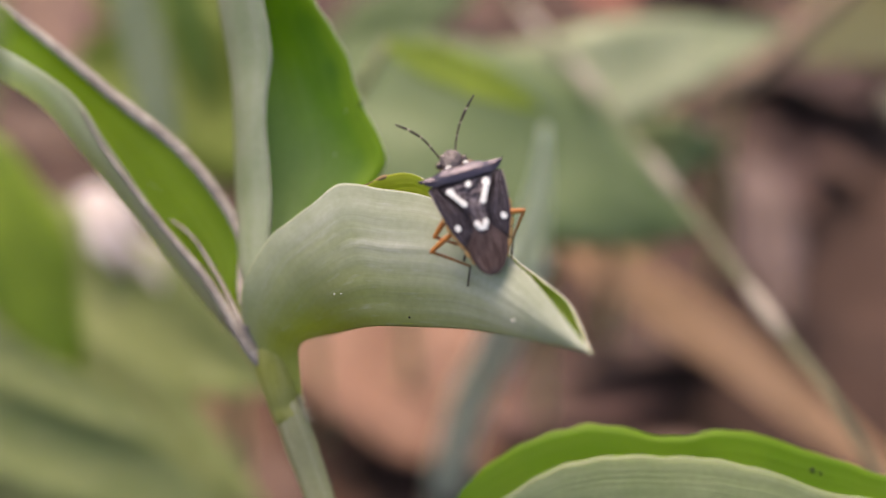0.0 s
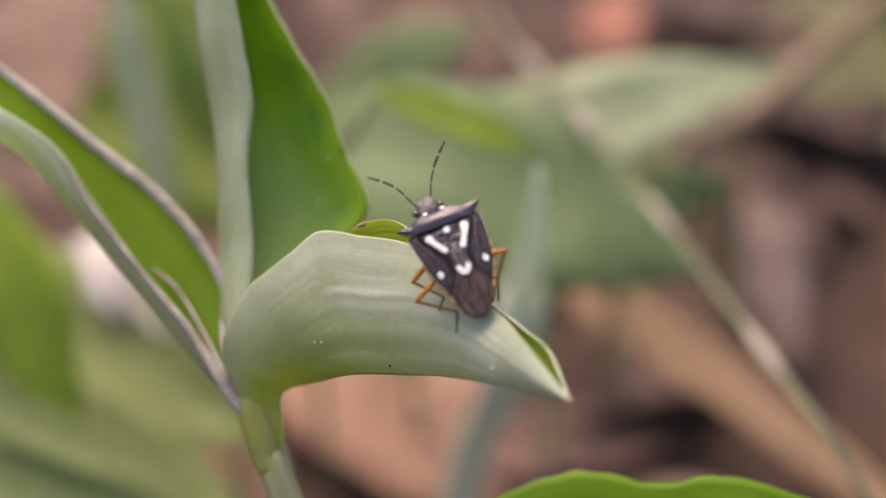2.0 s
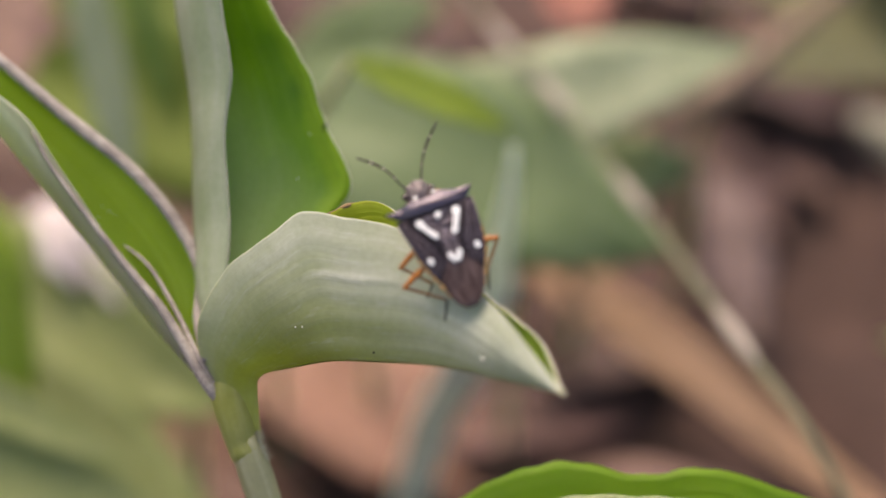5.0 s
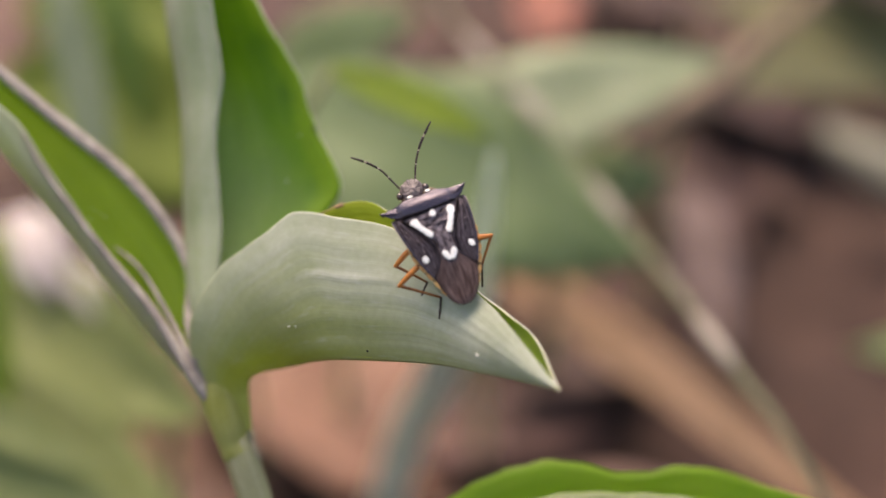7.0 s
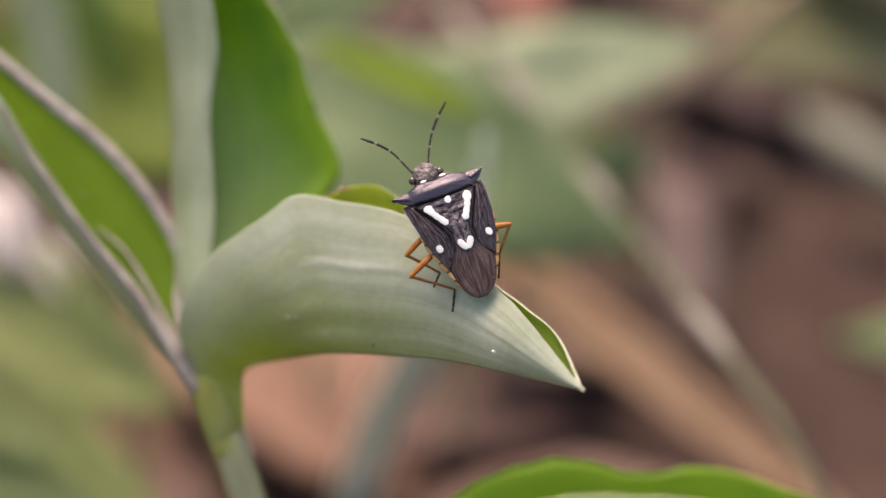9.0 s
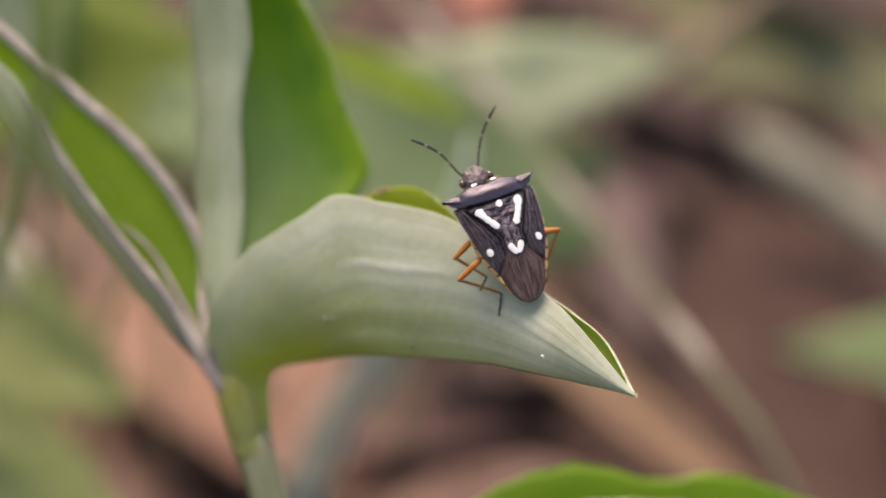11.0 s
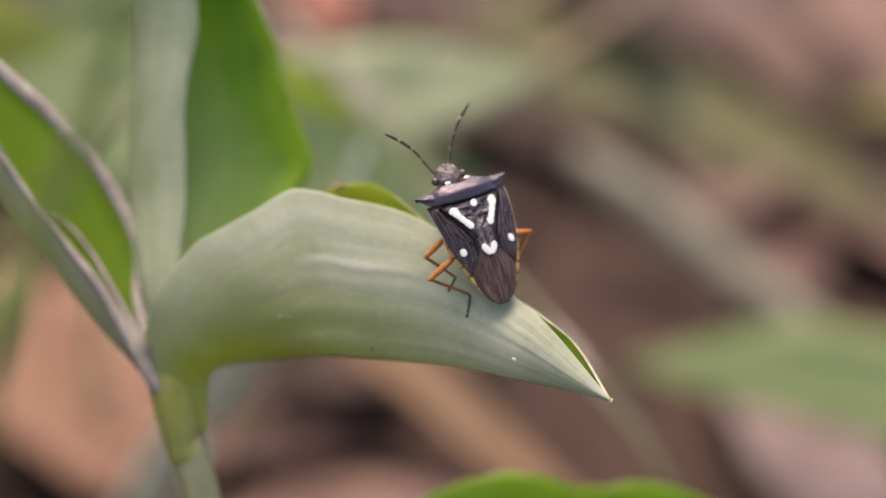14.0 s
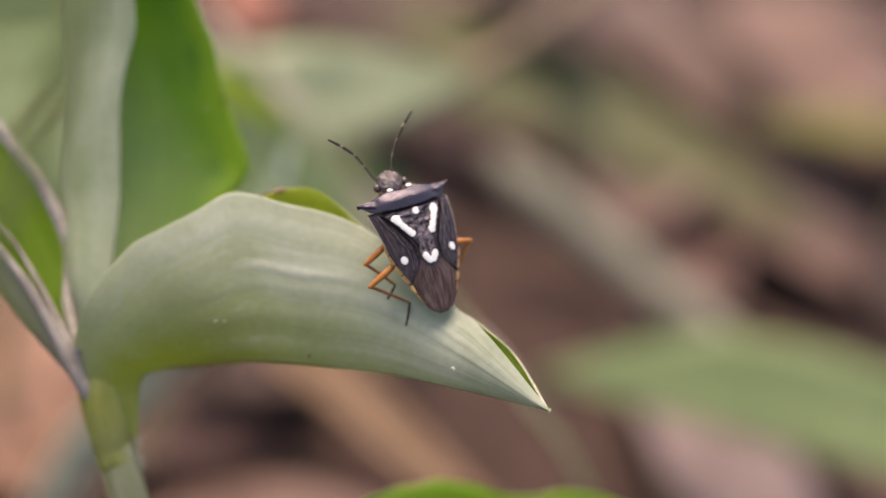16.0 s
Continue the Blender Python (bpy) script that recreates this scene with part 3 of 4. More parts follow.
weed("broad pale olive weed leaf low over the soil", [(-96.4, 83.2, 39.3), (-75.0, 76.9, 34.8), (-56.0, 71.1, 31.3), (-33.9, 64.2, 26.0)], 30, [PALE_OLIVE, OLIVE], fold=0.05, seed=22.0)
weed("dull green weed leaf behind a twig", [(36.2, 116.9, 67.2), (47.1, 118.0, 67.4), (57.4, 119.3, 66.2), (70.5, 120.5, 62.7)], 8, [DULL_OLIVE, OLIVE], fold=0.05, seed=21.0)
weed("olive green weed blade bending over the litter", [(51.1, 186.3, 48.0), (79.7, 179.4, 43.0), (101.0, 171.6, 37.5), (123.9, 163.7, 32.5), (149.2, 153.5, 26)], 19, [DULL_OLIVE, DULL_OLIVE], fold=0.1, seed=13.0)
weed("yellowish green weed blade", [(185, 166, 44), (165, 166, 47), (145, 165, 47), (128, 165, 45)], 8, [DRY_GREEN, DRY_GREEN], seed=14.0)


def stalk_thing(name, label, category, ctrl, radius, mat, nodes=(), node_mat=None, n=40):
    bm = tube_mesh(ctrl, radius, n, 10)
    ob = tagged(part(name, bm, mat), label, category)
    pts = curve_points(ctrl, 200)
    for s in nodes:
        i = int(s * 199)
        a = [pts[max(0, i - 4)], pts[i], pts[min(199, i + 4)]]
        part("node", tube_mesh([tuple(p) for p in a], lambda q: 1.02 * (radius(s) if callable(radius) else radius) + 0.3 * math.sin(math.pi * q), 10, 10), node_mat or mat, ob)
    return ob


stalk_thing("grass_stalk", "thin dry grass stalk with pale nodes leaning over the litter", "grass", [(-6, 122, 90), (0.3, 100, 87), (4.2, 90, 86), (9.8, 77, 85.4), (18.9, 57.5, 82), (27.3, 33, 81.2), (33, 22, 77), (50, 4, 48), (62, -8, 8)], 0.42, GRASS_STEM, (0.19, 0.262, 0.36, 0.487), GRASS_NODE)
pale_stalk = stalk_thing("grass_stalk", "pale green upright grass stalk", "grass", [(5.4, 48.0, 95.0), (5.24, 48.12, 92.5), (4.86, 48.4, 87.85), (3.66, 52.4, 78.1), (-0.25, 66.95, 50.8), (-4.3, 73.3, 36.0), (-10.0, 80.0, 8.0)], lambda s: 2.4 * min(1.0, 0.14 + 3.5 * s), PALE_STALK)
part("leaf_sheath", tube_mesh([(3.2, 54.0, 74.8), (-0.25, 66.95, 50.8), (-4.3, 73.3, 36.0), (-10.0, 80.0, 8.0)], 2.8, 24, 10), PALE_STALK, pale_stalk)
stalk_thing("grass_stalk", "thin green grass stalk standing near the plant", "grass", [(-40, -46, 4), (-33, -37, 80), (-23.70, -24.55, 123.56), (-22.76, -23.36, 125.83), (-20.83, -20.79, 130.64), (-19.58, -19.00, 133.96), (-18.77, -16.92, 137.46), (-18.44, -15.61, 139.57)], 0.42, GREEN_STALK, (0.9,), GREEN_STALK)
stalk_thing("twig", "pinkish brown twig leaning among the weeds", "twig", [(12.7, 108.2, 10.0), (18.7, 100.2, 55.6), (23.4, 101.5, 62.3), (27.9, 101.5, 67.1), (36.3, 102.8, 71.4), (43.5, 105.2, 77.6), (51.3, 107.6, 83.7), (60.7, 111.2, 91.3)], lambda s: 1.2 + 1.5 * math.exp(-((s - 0.66) / 0.1) ** 2), BROWN_TWIG, (0.35, 0.6, 0.82), BROWN_TWIG)
stalk_thing("twig", "pale weathered twig lying on the litter", "twig", [(68.5, 149.5, 39.3), (75.7, 144.4, 36.5), (87.9, 135.8, 31.7), (102.6, 124.5, 26.1), (117.2, 113.2, 20.4)], lambda s: 4.2 * min(1.0, 0.35 + 4 * s), TWIG, (0.3, 0.7), TWIG)
blade = tagged(blade_leaf("dead_grass_blade", [(-6, 113, 50), (5, 109, 43), (16, 104, 36), (36, 94, 26), (52, 84, 17), (66, 72, 13)], 7.8, [STRAW], None, seed=12.0), "broad tan dead grass blade leaning on the litter", "dead leaf")
part("midrib", tube_mesh([(-6, 113, 50), (5, 109, 43), (16, 104, 36), (36, 94, 26), (52, 84, 17), (66, 72, 13)], lambda s: 0.45 * (1 - 0.6 * s), 30, 6), RIB, blade)


# ---- leaf litter ----
def dead_leaf(label, x, y, z, length, width, turn, mat, tilt=0.0, seed=0.0):
    sp = [(0, -length / 2, 0.5), (0, -length / 6, 2.0), (1.5, length / 6, 2.2), (0, length / 2, 0.2)]
    ob = blade_leaf("dead_leaf", sp, width, [mat], None, face=(0, 0, 1), fold=0.2, seed=seed, thickness=0.25)
    tagged(ob, label, "dead leaf", group="leaf litter")
    part("midrib", tube_mesh([(x0, y0 * 1.04, z0 + 0.15) for x0, y0, z0 in sp], lambda s: 0.55 * (1 - 0.8 * s), 14, 6), RIB, ob)
    ob.matrix_basis = pose(x * MM, y * MM, z * MM, tilt, 0, turn)
    return ob


dead_leaf("large pinkish brown dead leaf lying on the soil", -21, 97, 19, 54, 32, 70, DEAD_PINK, 18, 21.0)
dead_leaf("pale curled dead leaf among weeds", -50, 72, 66, 13, 6, 45, DEAD_PALE, 30, 22.0)
dead_leaf("pale curled dead leaf among weeds", -44, 69, 61.5, 10, 5, 72, DEAD_PALE, 30, 23.0)
dead_leaf("pinkish dead leaf lying on the soil", 99, 88, 17, 49, 29, 30, DEAD_GREY, 10, 24.0)
dead_leaf("large pinkish brown dead leaf lying on the soil", -97, 202, 30, 66, 44, 40, DEAD_RUST, 25, 28.0)
dead_leaf("large pinkish brown dead leaf lying on the soil", 141, 214, 26, 99, 66, 80, DEAD_DIM, 20, 25.0)
dead_leaf("pinkish brown dead leaf lying on the soil", 198, 222, 26, 99, 66, 60, DEAD_DIM, 20, 26.0)
dead_leaf("large pinkish brown dead leaf lying on the soil", -51, 77, 17, 68, 39, 100, DEAD_PINK, 12, 27.0)
dead_leaf("small rusty red dead leaf lying on the soil", 17, 148, 62, 16, 11, 20, DEAD_RED, 12, 41.0)
dead_leaf("brown dead leaf lying on the soil", -12, 149, 60, 22, 14, 70, DEAD_RUST, 12, 42.0)
dead_leaf("dark grey brown dead leaf lying on the soil", 45, 166, 53, 26, 15, 120, DEAD_BROWN, 12, 43.0)
dead_leaf("large dull brown dead leaf lying on the soil", 114, 172, 25, 70, 34, 150, DEAD_DIM, 8, 44.0)
dead_leaf("pinkish brown dead leaf among weeds", -78, 135, 65, 30, 20, 30, DEAD_RUST, 20, 46.0)
dead_leaf("mauve brown dead leaf among weeds", -77, 115, 55, 26, 16, 100, DEAD_DIM, 20, 47.0)
dead_leaf("large pinkish brown dead leaf lying on the soil", 140, 160, 22, 60, 40, 70, DEAD_RUST, 8, 48.0)
dead_leaf("large pinkish brown dead leaf lying on the soil", 158, 197, 43, 58, 44, 20, DEAD_RUST, 14, 49.0)
dead_leaf("greyish pink curled dead leaf leaning on the litter", 42.5, 121, 30, 34, 10, 8, DEAD_MAUVE, 22, 51.0)
dead_leaf("dark brown dead leaf lying on the soil", 60, 180, 27, 44, 28, 75, DEAD_BROWN, 6, 52.0)
# added dark sheet, no real leaf: shade of a hole in the soil
dead_leaf("dark sheet standing for a shaded hole in the soil", 84, 186, 51, 34, 26, 60, SHADED_HOLE, 14, 50.0)
litter = [dead_leaf("brown dead leaf lying on the soil", 0, 300, ground_height(0, 300) + 1, 40, 18, 30, DEAD_BROWN, 0, 31.0),
          dead_leaf("pinkish brown dead leaf lying on the soil", 60, 320, ground_height(60, 320) + 1, 44, 20, 100, DEAD_RUST, 0, 33.0),
          dead_leaf("small greyish pink dead leaf lying on the soil", 20, 310, ground_height(20, 310) + 1, 20, 10, 100, DEAD_GREY, 0, 34.0)]
rng = random.Random(7)
for k in range(130):
    x, y = rng.uniform(-200, 280), rng.uniform(50, 350)
    o = litter[0 if rng.random() < 0.74 else rng.randrange(1, 3)]
    copy_thing(o, pose(x * MM, y * MM, (ground_height(x, y) + rng.uniform(0.5, 4)) * MM, rng.uniform(-14, 14), rng.uniform(-14, 14), rng.uniform(0, 360)))


# ---- the shield bug ----
def cuticle(name, dark, light, stretch, rough=0.35, spec=0.45, relief=0.00008, low=0.44, high=0.60, coord="UV", pits=0.35):
    """Dark insect skin with fine paler ridges and pits."""
    m, nt, bsdf = shader(name)
    ridge = noise_node(nt, 1.0, 3.0, coord, stretch, 0.6)
    ridge.inputs["Distortion"].default_value = 0.6
    pit = noise_node(nt, 11000.0, 2.0)
    soft = noise_node(nt, 900.0, 3.0)
    col = ramp(nt, ridge.outputs["Fac"], [(low, dark), (high, light)]).outputs["Color"]
    shade = ramp(nt, soft.outputs["Fac"], [(0.3, (0.55, 0.55, 0.55)), (0.7, (1.0, 1.0, 1.0))]).outputs["Color"]
    col = mixed(nt, col, shade, 1.0, "MULTIPLY")
    nt.links.new(col, bsdf.inputs["Base Color"])
    bsdf.inputs["Roughness"].default_value = rough
    gloss = ramp(nt, ridge.outputs["Fac"], [(low, (0.12 * spec,) * 3), (high, (spec,) * 3)])
    nt.links.new(gloss.outputs["Color"], bsdf.inputs["Specular IOR Level"])
    bsdf.inputs["Specular Tint"].default_value = (0.92, 0.81, 1.0, 1.0)
    both = nt.nodes.new("ShaderNodeMath")
    both.operation = "MULTIPLY_ADD"
    both.inputs[1].default_value = pits
    nt.links.new(pit.outputs["Fac"], both.inputs[0])
    nt.links.new(ridge.outputs["Fac"], both.inputs[2])
    bumped(nt, bsdf, both.outputs[0], relief, 1.0)
    return m


WRINKLED = cuticle("wrinkled_shield", (0.006, 0.005, 0.007), (0.145, 0.120, 0.135), (16.0, 5.0, 1.0), 0.24, 1.0, 0.00022, 0.33, 0.60)
SHELL = cuticle("black_shell", (0.003, 0.0025, 0.004), (0.013, 0.010, 0.015), (5000.0, 6000.0, 5000.0), 0.24, 1.0, 0.00003, 0.10, 0.38, "Object", 1.0)
CORIUM = cuticle("dark_wing_case", (0.006, 0.004, 0.008), (0.100, 0.077, 0.080), (7.0, 26.0, 1.0), 0.26, 0.9, 0.00013, 0.36, 0.62)
VEIN = cuticle("grey_wing_vein", (0.05, 0.04, 0.05), (0.16, 0.13, 0.15), (7000.0, 7000.0, 7000.0), 0.35, 0.8, 0.00005, 0.35, 0.6, "Object")
FURROW = plain_material("black_furrow", (0.001, 0.001, 0.001), (0.003, 0.002, 0.004), 2500.0, 0.8, 0.00001, 8.0, 0.05)
MEMBRANE = cuticle("brown_wing_membrane", (0.045, 0.027, 0.024), (0.15, 0.100, 0.088), (2.0, 20.0, 1.0), 0.34, 0.5, 0.00003, 0.36, 0.70)
IVORY = plain_material("ivory_white", (0.90, 0.89, 0.87), (0.95, 0.94, 0.92), 2500.0, 0.45, 0.00001)
ORANGE = plain_material("orange_cuticle", (0.34, 0.10, 0.014), (0.52, 0.19, 0.03), 2500.0, 0.4, 0.00002)
TIBIA = plain_material("brownish_orange_cuticle", (0.20, 0.07, 0.018), (0.36, 0.14, 0.03), 2500.0, 0.45, 0.00002)
TARSUS = plain_material("dark_cuticle", (0.02, 0.013, 0.01), (0.05, 0.03, 0.02), 2500.0, 0.45, 0.00002)
YELLOW = plain_material("yellow_orange_rim", (0.52, 0.25, 0.07), (0.72, 0.44, 0.17), 2500.0, 0.45, 0.00002)
HEAD = plain_material("speckled_head", (0.010, 0.006, 0.008), (0.23, 0.17, 0.17), 3000.0, 0.38, 0.00014, 2.4, 0.7)
EYE = plain_material("dark_eye", (0.03, 0.016, 0.014), (0.07, 0.04, 0.035), 5000.0, 0.25, 0.00001, 4.0, 0.8)
RING = plain_material("pale_ring", (0.34, 0.28, 0.2), (0.5, 0.43, 0.33), 2500.0, 0.5, 0.00001)
BELLY = plain_material("brown_belly", (0.10, 0.06, 0.03), (0.22, 0.13, 0.06), 2000.0, 0.55, 0.00003)


def profile(table):
    xs, ys = zip(*sorted(table))
    return lambda v: float(np.interp(v, xs, ys))


def soft_profile(table, reach):
    """The same with its corners rounded."""
    f = profile(table)
    return lambda v: sum(f(v + reach * k) * w for k, w in ((-1, 1), (-0.5, 2), (0, 3), (0.5, 2), (1, 1))) / 9


AXIS = soft_profile([(1.6, -0.50), (1.2, -0.42), (0.5, -0.12), (0.0, 0.0), (-1.0, 0.12), (-2.2, 0.20), (-3.5, 0.25), (-4.4, 0.27), (-5.4, 0.22), (-6.6, 0.12)], 0.3)
CREST = soft_profile([(1.6, -0.45), (1.0, -0.20), (0.6, 0.02), (0.2, 0.27), (-0.3, 0.42), (-0.8, 0.44), (-1.5, 0.38), (-2.3, 0.25), (-3.3, 0.02), (-4.2, -0.19), (-5.2, -0.38), (-6.6, -0.58)], 0.22)


def back(x, y):
    """Height of the bug's back, x off its midline."""
    return CREST(y) - 0.40 * (abs(x) / 1.9) ** 2.1


def patch(name, y0, y1, left, right, lift, mat, parent, label="", nu=30, nv=18, thickness=0.12, shape=None, relief=None, tuck=0.07, surface=None):
    """A plate of the back, from y0 to y1 and from left(y) to right(y), lifted over the back."""
    rows = []
    for i in range(nu):
        y = y0 + (y1 - y0) * i / (nu - 1)
        a, b = left(y), right(y)
        row = []
        for j in range(nv):
            x = a + (b - a) * j / (nv - 1)
            yy = y + (shape(x, i / (nu - 1)) if shape else 0.0)
            edge = min(1.0, 6 * min(i, nu - 1 - i) / (nu - 1), 6 * min(j, nv - 1 - j) / (nv - 1))
            row.append((x, yy, (surface or back)(x, yy) + lift - tuck * (1 - edge) ** 2 + (relief(x, yy) * edge if relief else 0.0)))
        rows.append(row)
    a, b, c = (Vector(rows[p][q]) for p, q in ((4, 4), (5, 4), (4, 5)))
    ob = part(name, grid(rows, (b - a).cross(c - a).z < 0), mat, parent, label)
    return thick(ob, thickness)


def mark(name, line, width, lift, mat, parent, n=22):
    """A spot or band on the back: width(s) across a short line."""
    pts = curve_points([(x, y, 0) for x, y in line], n)
    rows = []
    for i, p in enumerate(pts):
        s = i / (n - 1)
        t = (pts[min(i + 1, n - 1)] - pts[max(i - 1, 0)]).normalized()
        side = Vector((-t.y, t.x, 0))
        w = width(s)
        row = []
        for j in range(9):
            q = p + side * (w * (j / 4 - 1))
            row.append((q.x, q.y, back(q.x, q.y) + lift + 0.016 * (1 - (j / 4 - 1) ** 2)))
        rows.append(row)
    a, b, c = (Vector(rows[p][q]) for p, q in ((8, 3), (9, 3), (8, 4)))
    return thick(part(name, grid(rows, (b - a).cross(c - a).z < 0), mat, parent), 0.06)


def oval(r):
    return lambda s: r * max(0.03, 1 - abs(2 * s - 1) ** 2.2) ** 0.5


def ball(centre, size, squash=None, segs=20):
    bm = bmesh.new()
    bmesh.ops.create_uvsphere(bm, u_segments=segs, v_segments=segs // 2, radius=1.0)
    for v in bm.verts:
        p = v.co.copy()
        if squash:
            p = squash(p)
        v.co = Vector((centre[0] + p.x * size[0], centre[1] + p.y * size[1], centre[2] + p.z * size[2])) * MM
    return bm


def build_bug():
    bug = tagged(new("shield_bug"), "black shield bug with ivory marks on a folded leaf", "insect")
    # belly
    half = profile([(0.9, 0.55), (0.4, 1.1), (0.0, 1.6), (-0.8, 1.78), (-2.2, 1.86), (-3.3, 1.74), (-4.2, 1.45), (-5.0, 1.10), (-5.6, 0.75), (-6.1, 0.2)])
    rows = []
    for i in range(30):
        y = 0.9 - 6.9 * i / 29
        w = half(y)
        deep = 1.35 * math.sin(math.pi * min(1.0, max(0.03, (0.9 - y) / 6.9))) ** 0.6
        row = []
        for j in range(25):
            ang = 2 * math.pi * j / 24
            x = w * math.cos(ang)
            zz = math.sin(ang)
            base = back(w, y) - 0.16
            row.append((x, y, base + (0.10 * zz if zz > 0 else deep * zz)))
        rows.append(row)
    part("belly", grid(rows), BELLY, bug, "brown belly")
    # rim of the abdomen, in pieces
    outer = soft_profile([(-1.6, 2.00), (-2.3, 2.05), (-3.0, 1.99), (-3.4, 1.88), (-4.1, 1.62), (-4.8, 1.34), (-5.4, 1.06), (-6.0, 0.70)], 0.2)
    for sgn in (-1, 1):
        for k in range(6):
            ya = -2.20 - 0.58 * k
            rows = []
            for i in range(8):
                y = ya - 0.55 * i / 7
                o = outer(y) + 0.05 * math.sin(math.pi * i / 7)
                rows.append([(sgn * (o - 0.55 + 0.55 * j / 5), y, back(o, y) - 0.04 - 0.10 * (j / 5) ** 2) for j in range(6)])
            a, b, c = (Vector(rows[p][q]) for p, q in ((3, 3), (4, 3), (3, 4)))
            ob = part("abdomen_rim", grid(rows, (b - a).cross(c - a).z < 0), YELLOW, bug, "yellow orange rim segment" if k == 0 else "")
            thick(ob, 0.12)
            yb = ya - 0.565
            part("rim_joint", tube_mesh([(sgn * (outer(yb) - 0.2), yb, back(outer(yb), yb) - 0.05), (sgn * (outer(yb) - 0.1), yb, back(outer(yb), yb) - 0.07), (sgn * (outer(yb) + 0.01), yb, back(outer(yb), yb) - 0.13)], 0.045, 6, 6), TARSUS, bug)
    # pronotum with its two spines
    wp = profile([(0.40, 0.84), (0.33, 1.10), (0.24, 1.36), (0.16, 1.60), (0.11, 1.90), (0.08, 2.25), (0.06, 2.56), (0.03, 2.58), (-0.06, 2.50), (-0.20, 2.40), (-0.36, 2.28), (-0.52, 2.14), (-0.66, 1.95), (-0.76, 1.76), (-0.84, 1.58)])

    def shoulders(x, y):
        wide = max(0.0, abs(x) - 1.75)
        return CREST(y) - 0.40 * (min(abs(x), 1.75) / 1.9) ** 2.1 + 0.02 * wide - 0.10 * wide * abs(y)

    def dents(x, y):
        n = noise.noise(Vector((x * 3.4, y * 5.0, 2.2))) * 0.008 + noise.noise(Vector((x * 9, y * 10, 5.2))) * 0.005
        for sgn in (-1, 1):
            n -= 0.05 * math.exp(-((x - sgn * 0.62) / 0.34) ** 2 - ((y - 0.14) / 0.10) ** 2)
        n += 0.09 * math.exp(-((y + 0.22) / 0.30) ** 2) * math.exp(-(x / 1.5) ** 4)
        n -= 0.06 * math.exp(-((abs(x) - 1.62) / 0.14) ** 2)
        return n

    patch("pronotum", 0.40, -0.84, lambda y: -wp(y), wp, 0.12, SHELL, bug, "black pitted shoulder shield", 70, 110, 0.22, lambda x, s: (0.15 * (x / 1.6) ** 2 if abs(x) < 1.6 else 0.15) * s - 0.10 * (1 - s) * (1 - min(1, abs(x) / 0.8)), dents, 0.15, shoulders)
    for sgn in (-1, 1):
        z0 = shoulders(1.9, -0.1) + 0.06
        part("shoulder_spine", tube_mesh([(sgn * 1.70, -0.24, z0 - 0.02), (sgn * 2.00, -0.15, z0), (sgn * 2.25, -0.07, z0 + 0.02), (sgn * 2.46, 0.01, z0 + 0.04), (sgn * 2.62, 0.08, z0 + 0.06)], lambda s: 0.17 * (1 - s) ** 0.8 + 0.01, 20, 12), SHELL, bug)
        mark("white_spot", [(sgn * 0.54 - 0.20, 0.36), (sgn * 0.54 - 0.04, 0.385), (sgn * 0.54 + 0.12, 0.36)], oval(0.07), 0.12, IVORY, bug)
    # scutellum
    ws = soft_profile([(-0.6, 1.72), (-1.2, 1.36), (-1.9, 0.90), (-2.5, 0.53), (-2.8, 0.47), (-3.3, 0.47), (-3.65, 0.40), (-3.88, 0.26), (-3.98, 0.06)], 0.08)

    def wrinkles(x, y):
        inner = math.exp(-((y + 1.55) / 0.62) ** 2) * math.exp(-(x / 0.75) ** 4)
        n = (0.09 * inner + 0.012) * noise.noise(Vector((x * 1.7, y * 6.0, 7.7))) + (0.014 + 0.03 * inner) * noise.noise(Vector((x * 7, y * 13, 3.1)))
        n -= 0.10 * math.exp(-((y + 1.38 - 0.18 * x * x) / 0.10) ** 2) * math.exp(-(x / 0.62) ** 4)
        return n - 0.06 * math.exp(-((y + 1.85) / 0.16) ** 2) * math.exp(-(x / 0.4) ** 2)

    patch("scutellum", -0.6, -3.98, lambda y: -ws(y), ws, 0.045, WRINKLED, bug, "wrinkled dark triangular shield", 120, 52, 0.15, None, wrinkles)
    for sgn, line in ((-1, [(-1.16, -0.98), (-1.13, -1.14), (-0.98, -1.50), (-0.82, -1.78), (-0.62, -2.08), (-0.48, -2.28)]), (1, [(1.05, -0.92), (1.08, -1.12), (0.94, -1.50), (0.78, -1.80), (0.58, -2.12), (0.42, -2.38)])):
        mark("white_band", line, lambda s: max(0.02, 1 - abs(2 * s - 1) ** 8) ** 0.5 * (0.155 + 0.10 * math.exp(-((s - 0.12) / 0.13) ** 2) + 0.035 * math.exp(-((s - 0.88) / 0.12) ** 2) + 0.02 * math.sin(29 * s + sgn)), 0.085, IVORY, bug, 30)
        mark("white_spot", [(sgn * 0.33 + 0.02, -3.22), (sgn * 0.25 + 0.02, -3.44), (sgn * 0.03, -3.82)], lambda s: 0.185 * max(0.02, 1 - abs(2 * s - 1) ** 3) ** 0.5 * (1.0 - 0.15 * s), 0.065, IVORY, bug)
    mark("white_spot", [(-0.04, -0.92), (0.02, -1.04), (0.03, -1.26)], lambda s: 0.20 * max(0.02, 1 - abs(2 * s - 1) ** 3) ** 0.5 * (1.15 - 0.45 * s), 0.08, IVORY, bug)
    part("furrow", tube_mesh([(x, -0.84 + 0.15 * min(1.0, (abs(x) / 1.6) ** 2), back(x, -0.8) + 0.055) for x in (-1.6, -1.0, -0.5, 0.0, 0.5, 1.0, 1.6)], 0.05, 30, 8), FURROW, bug, "black furrow behind the shoulder shield")
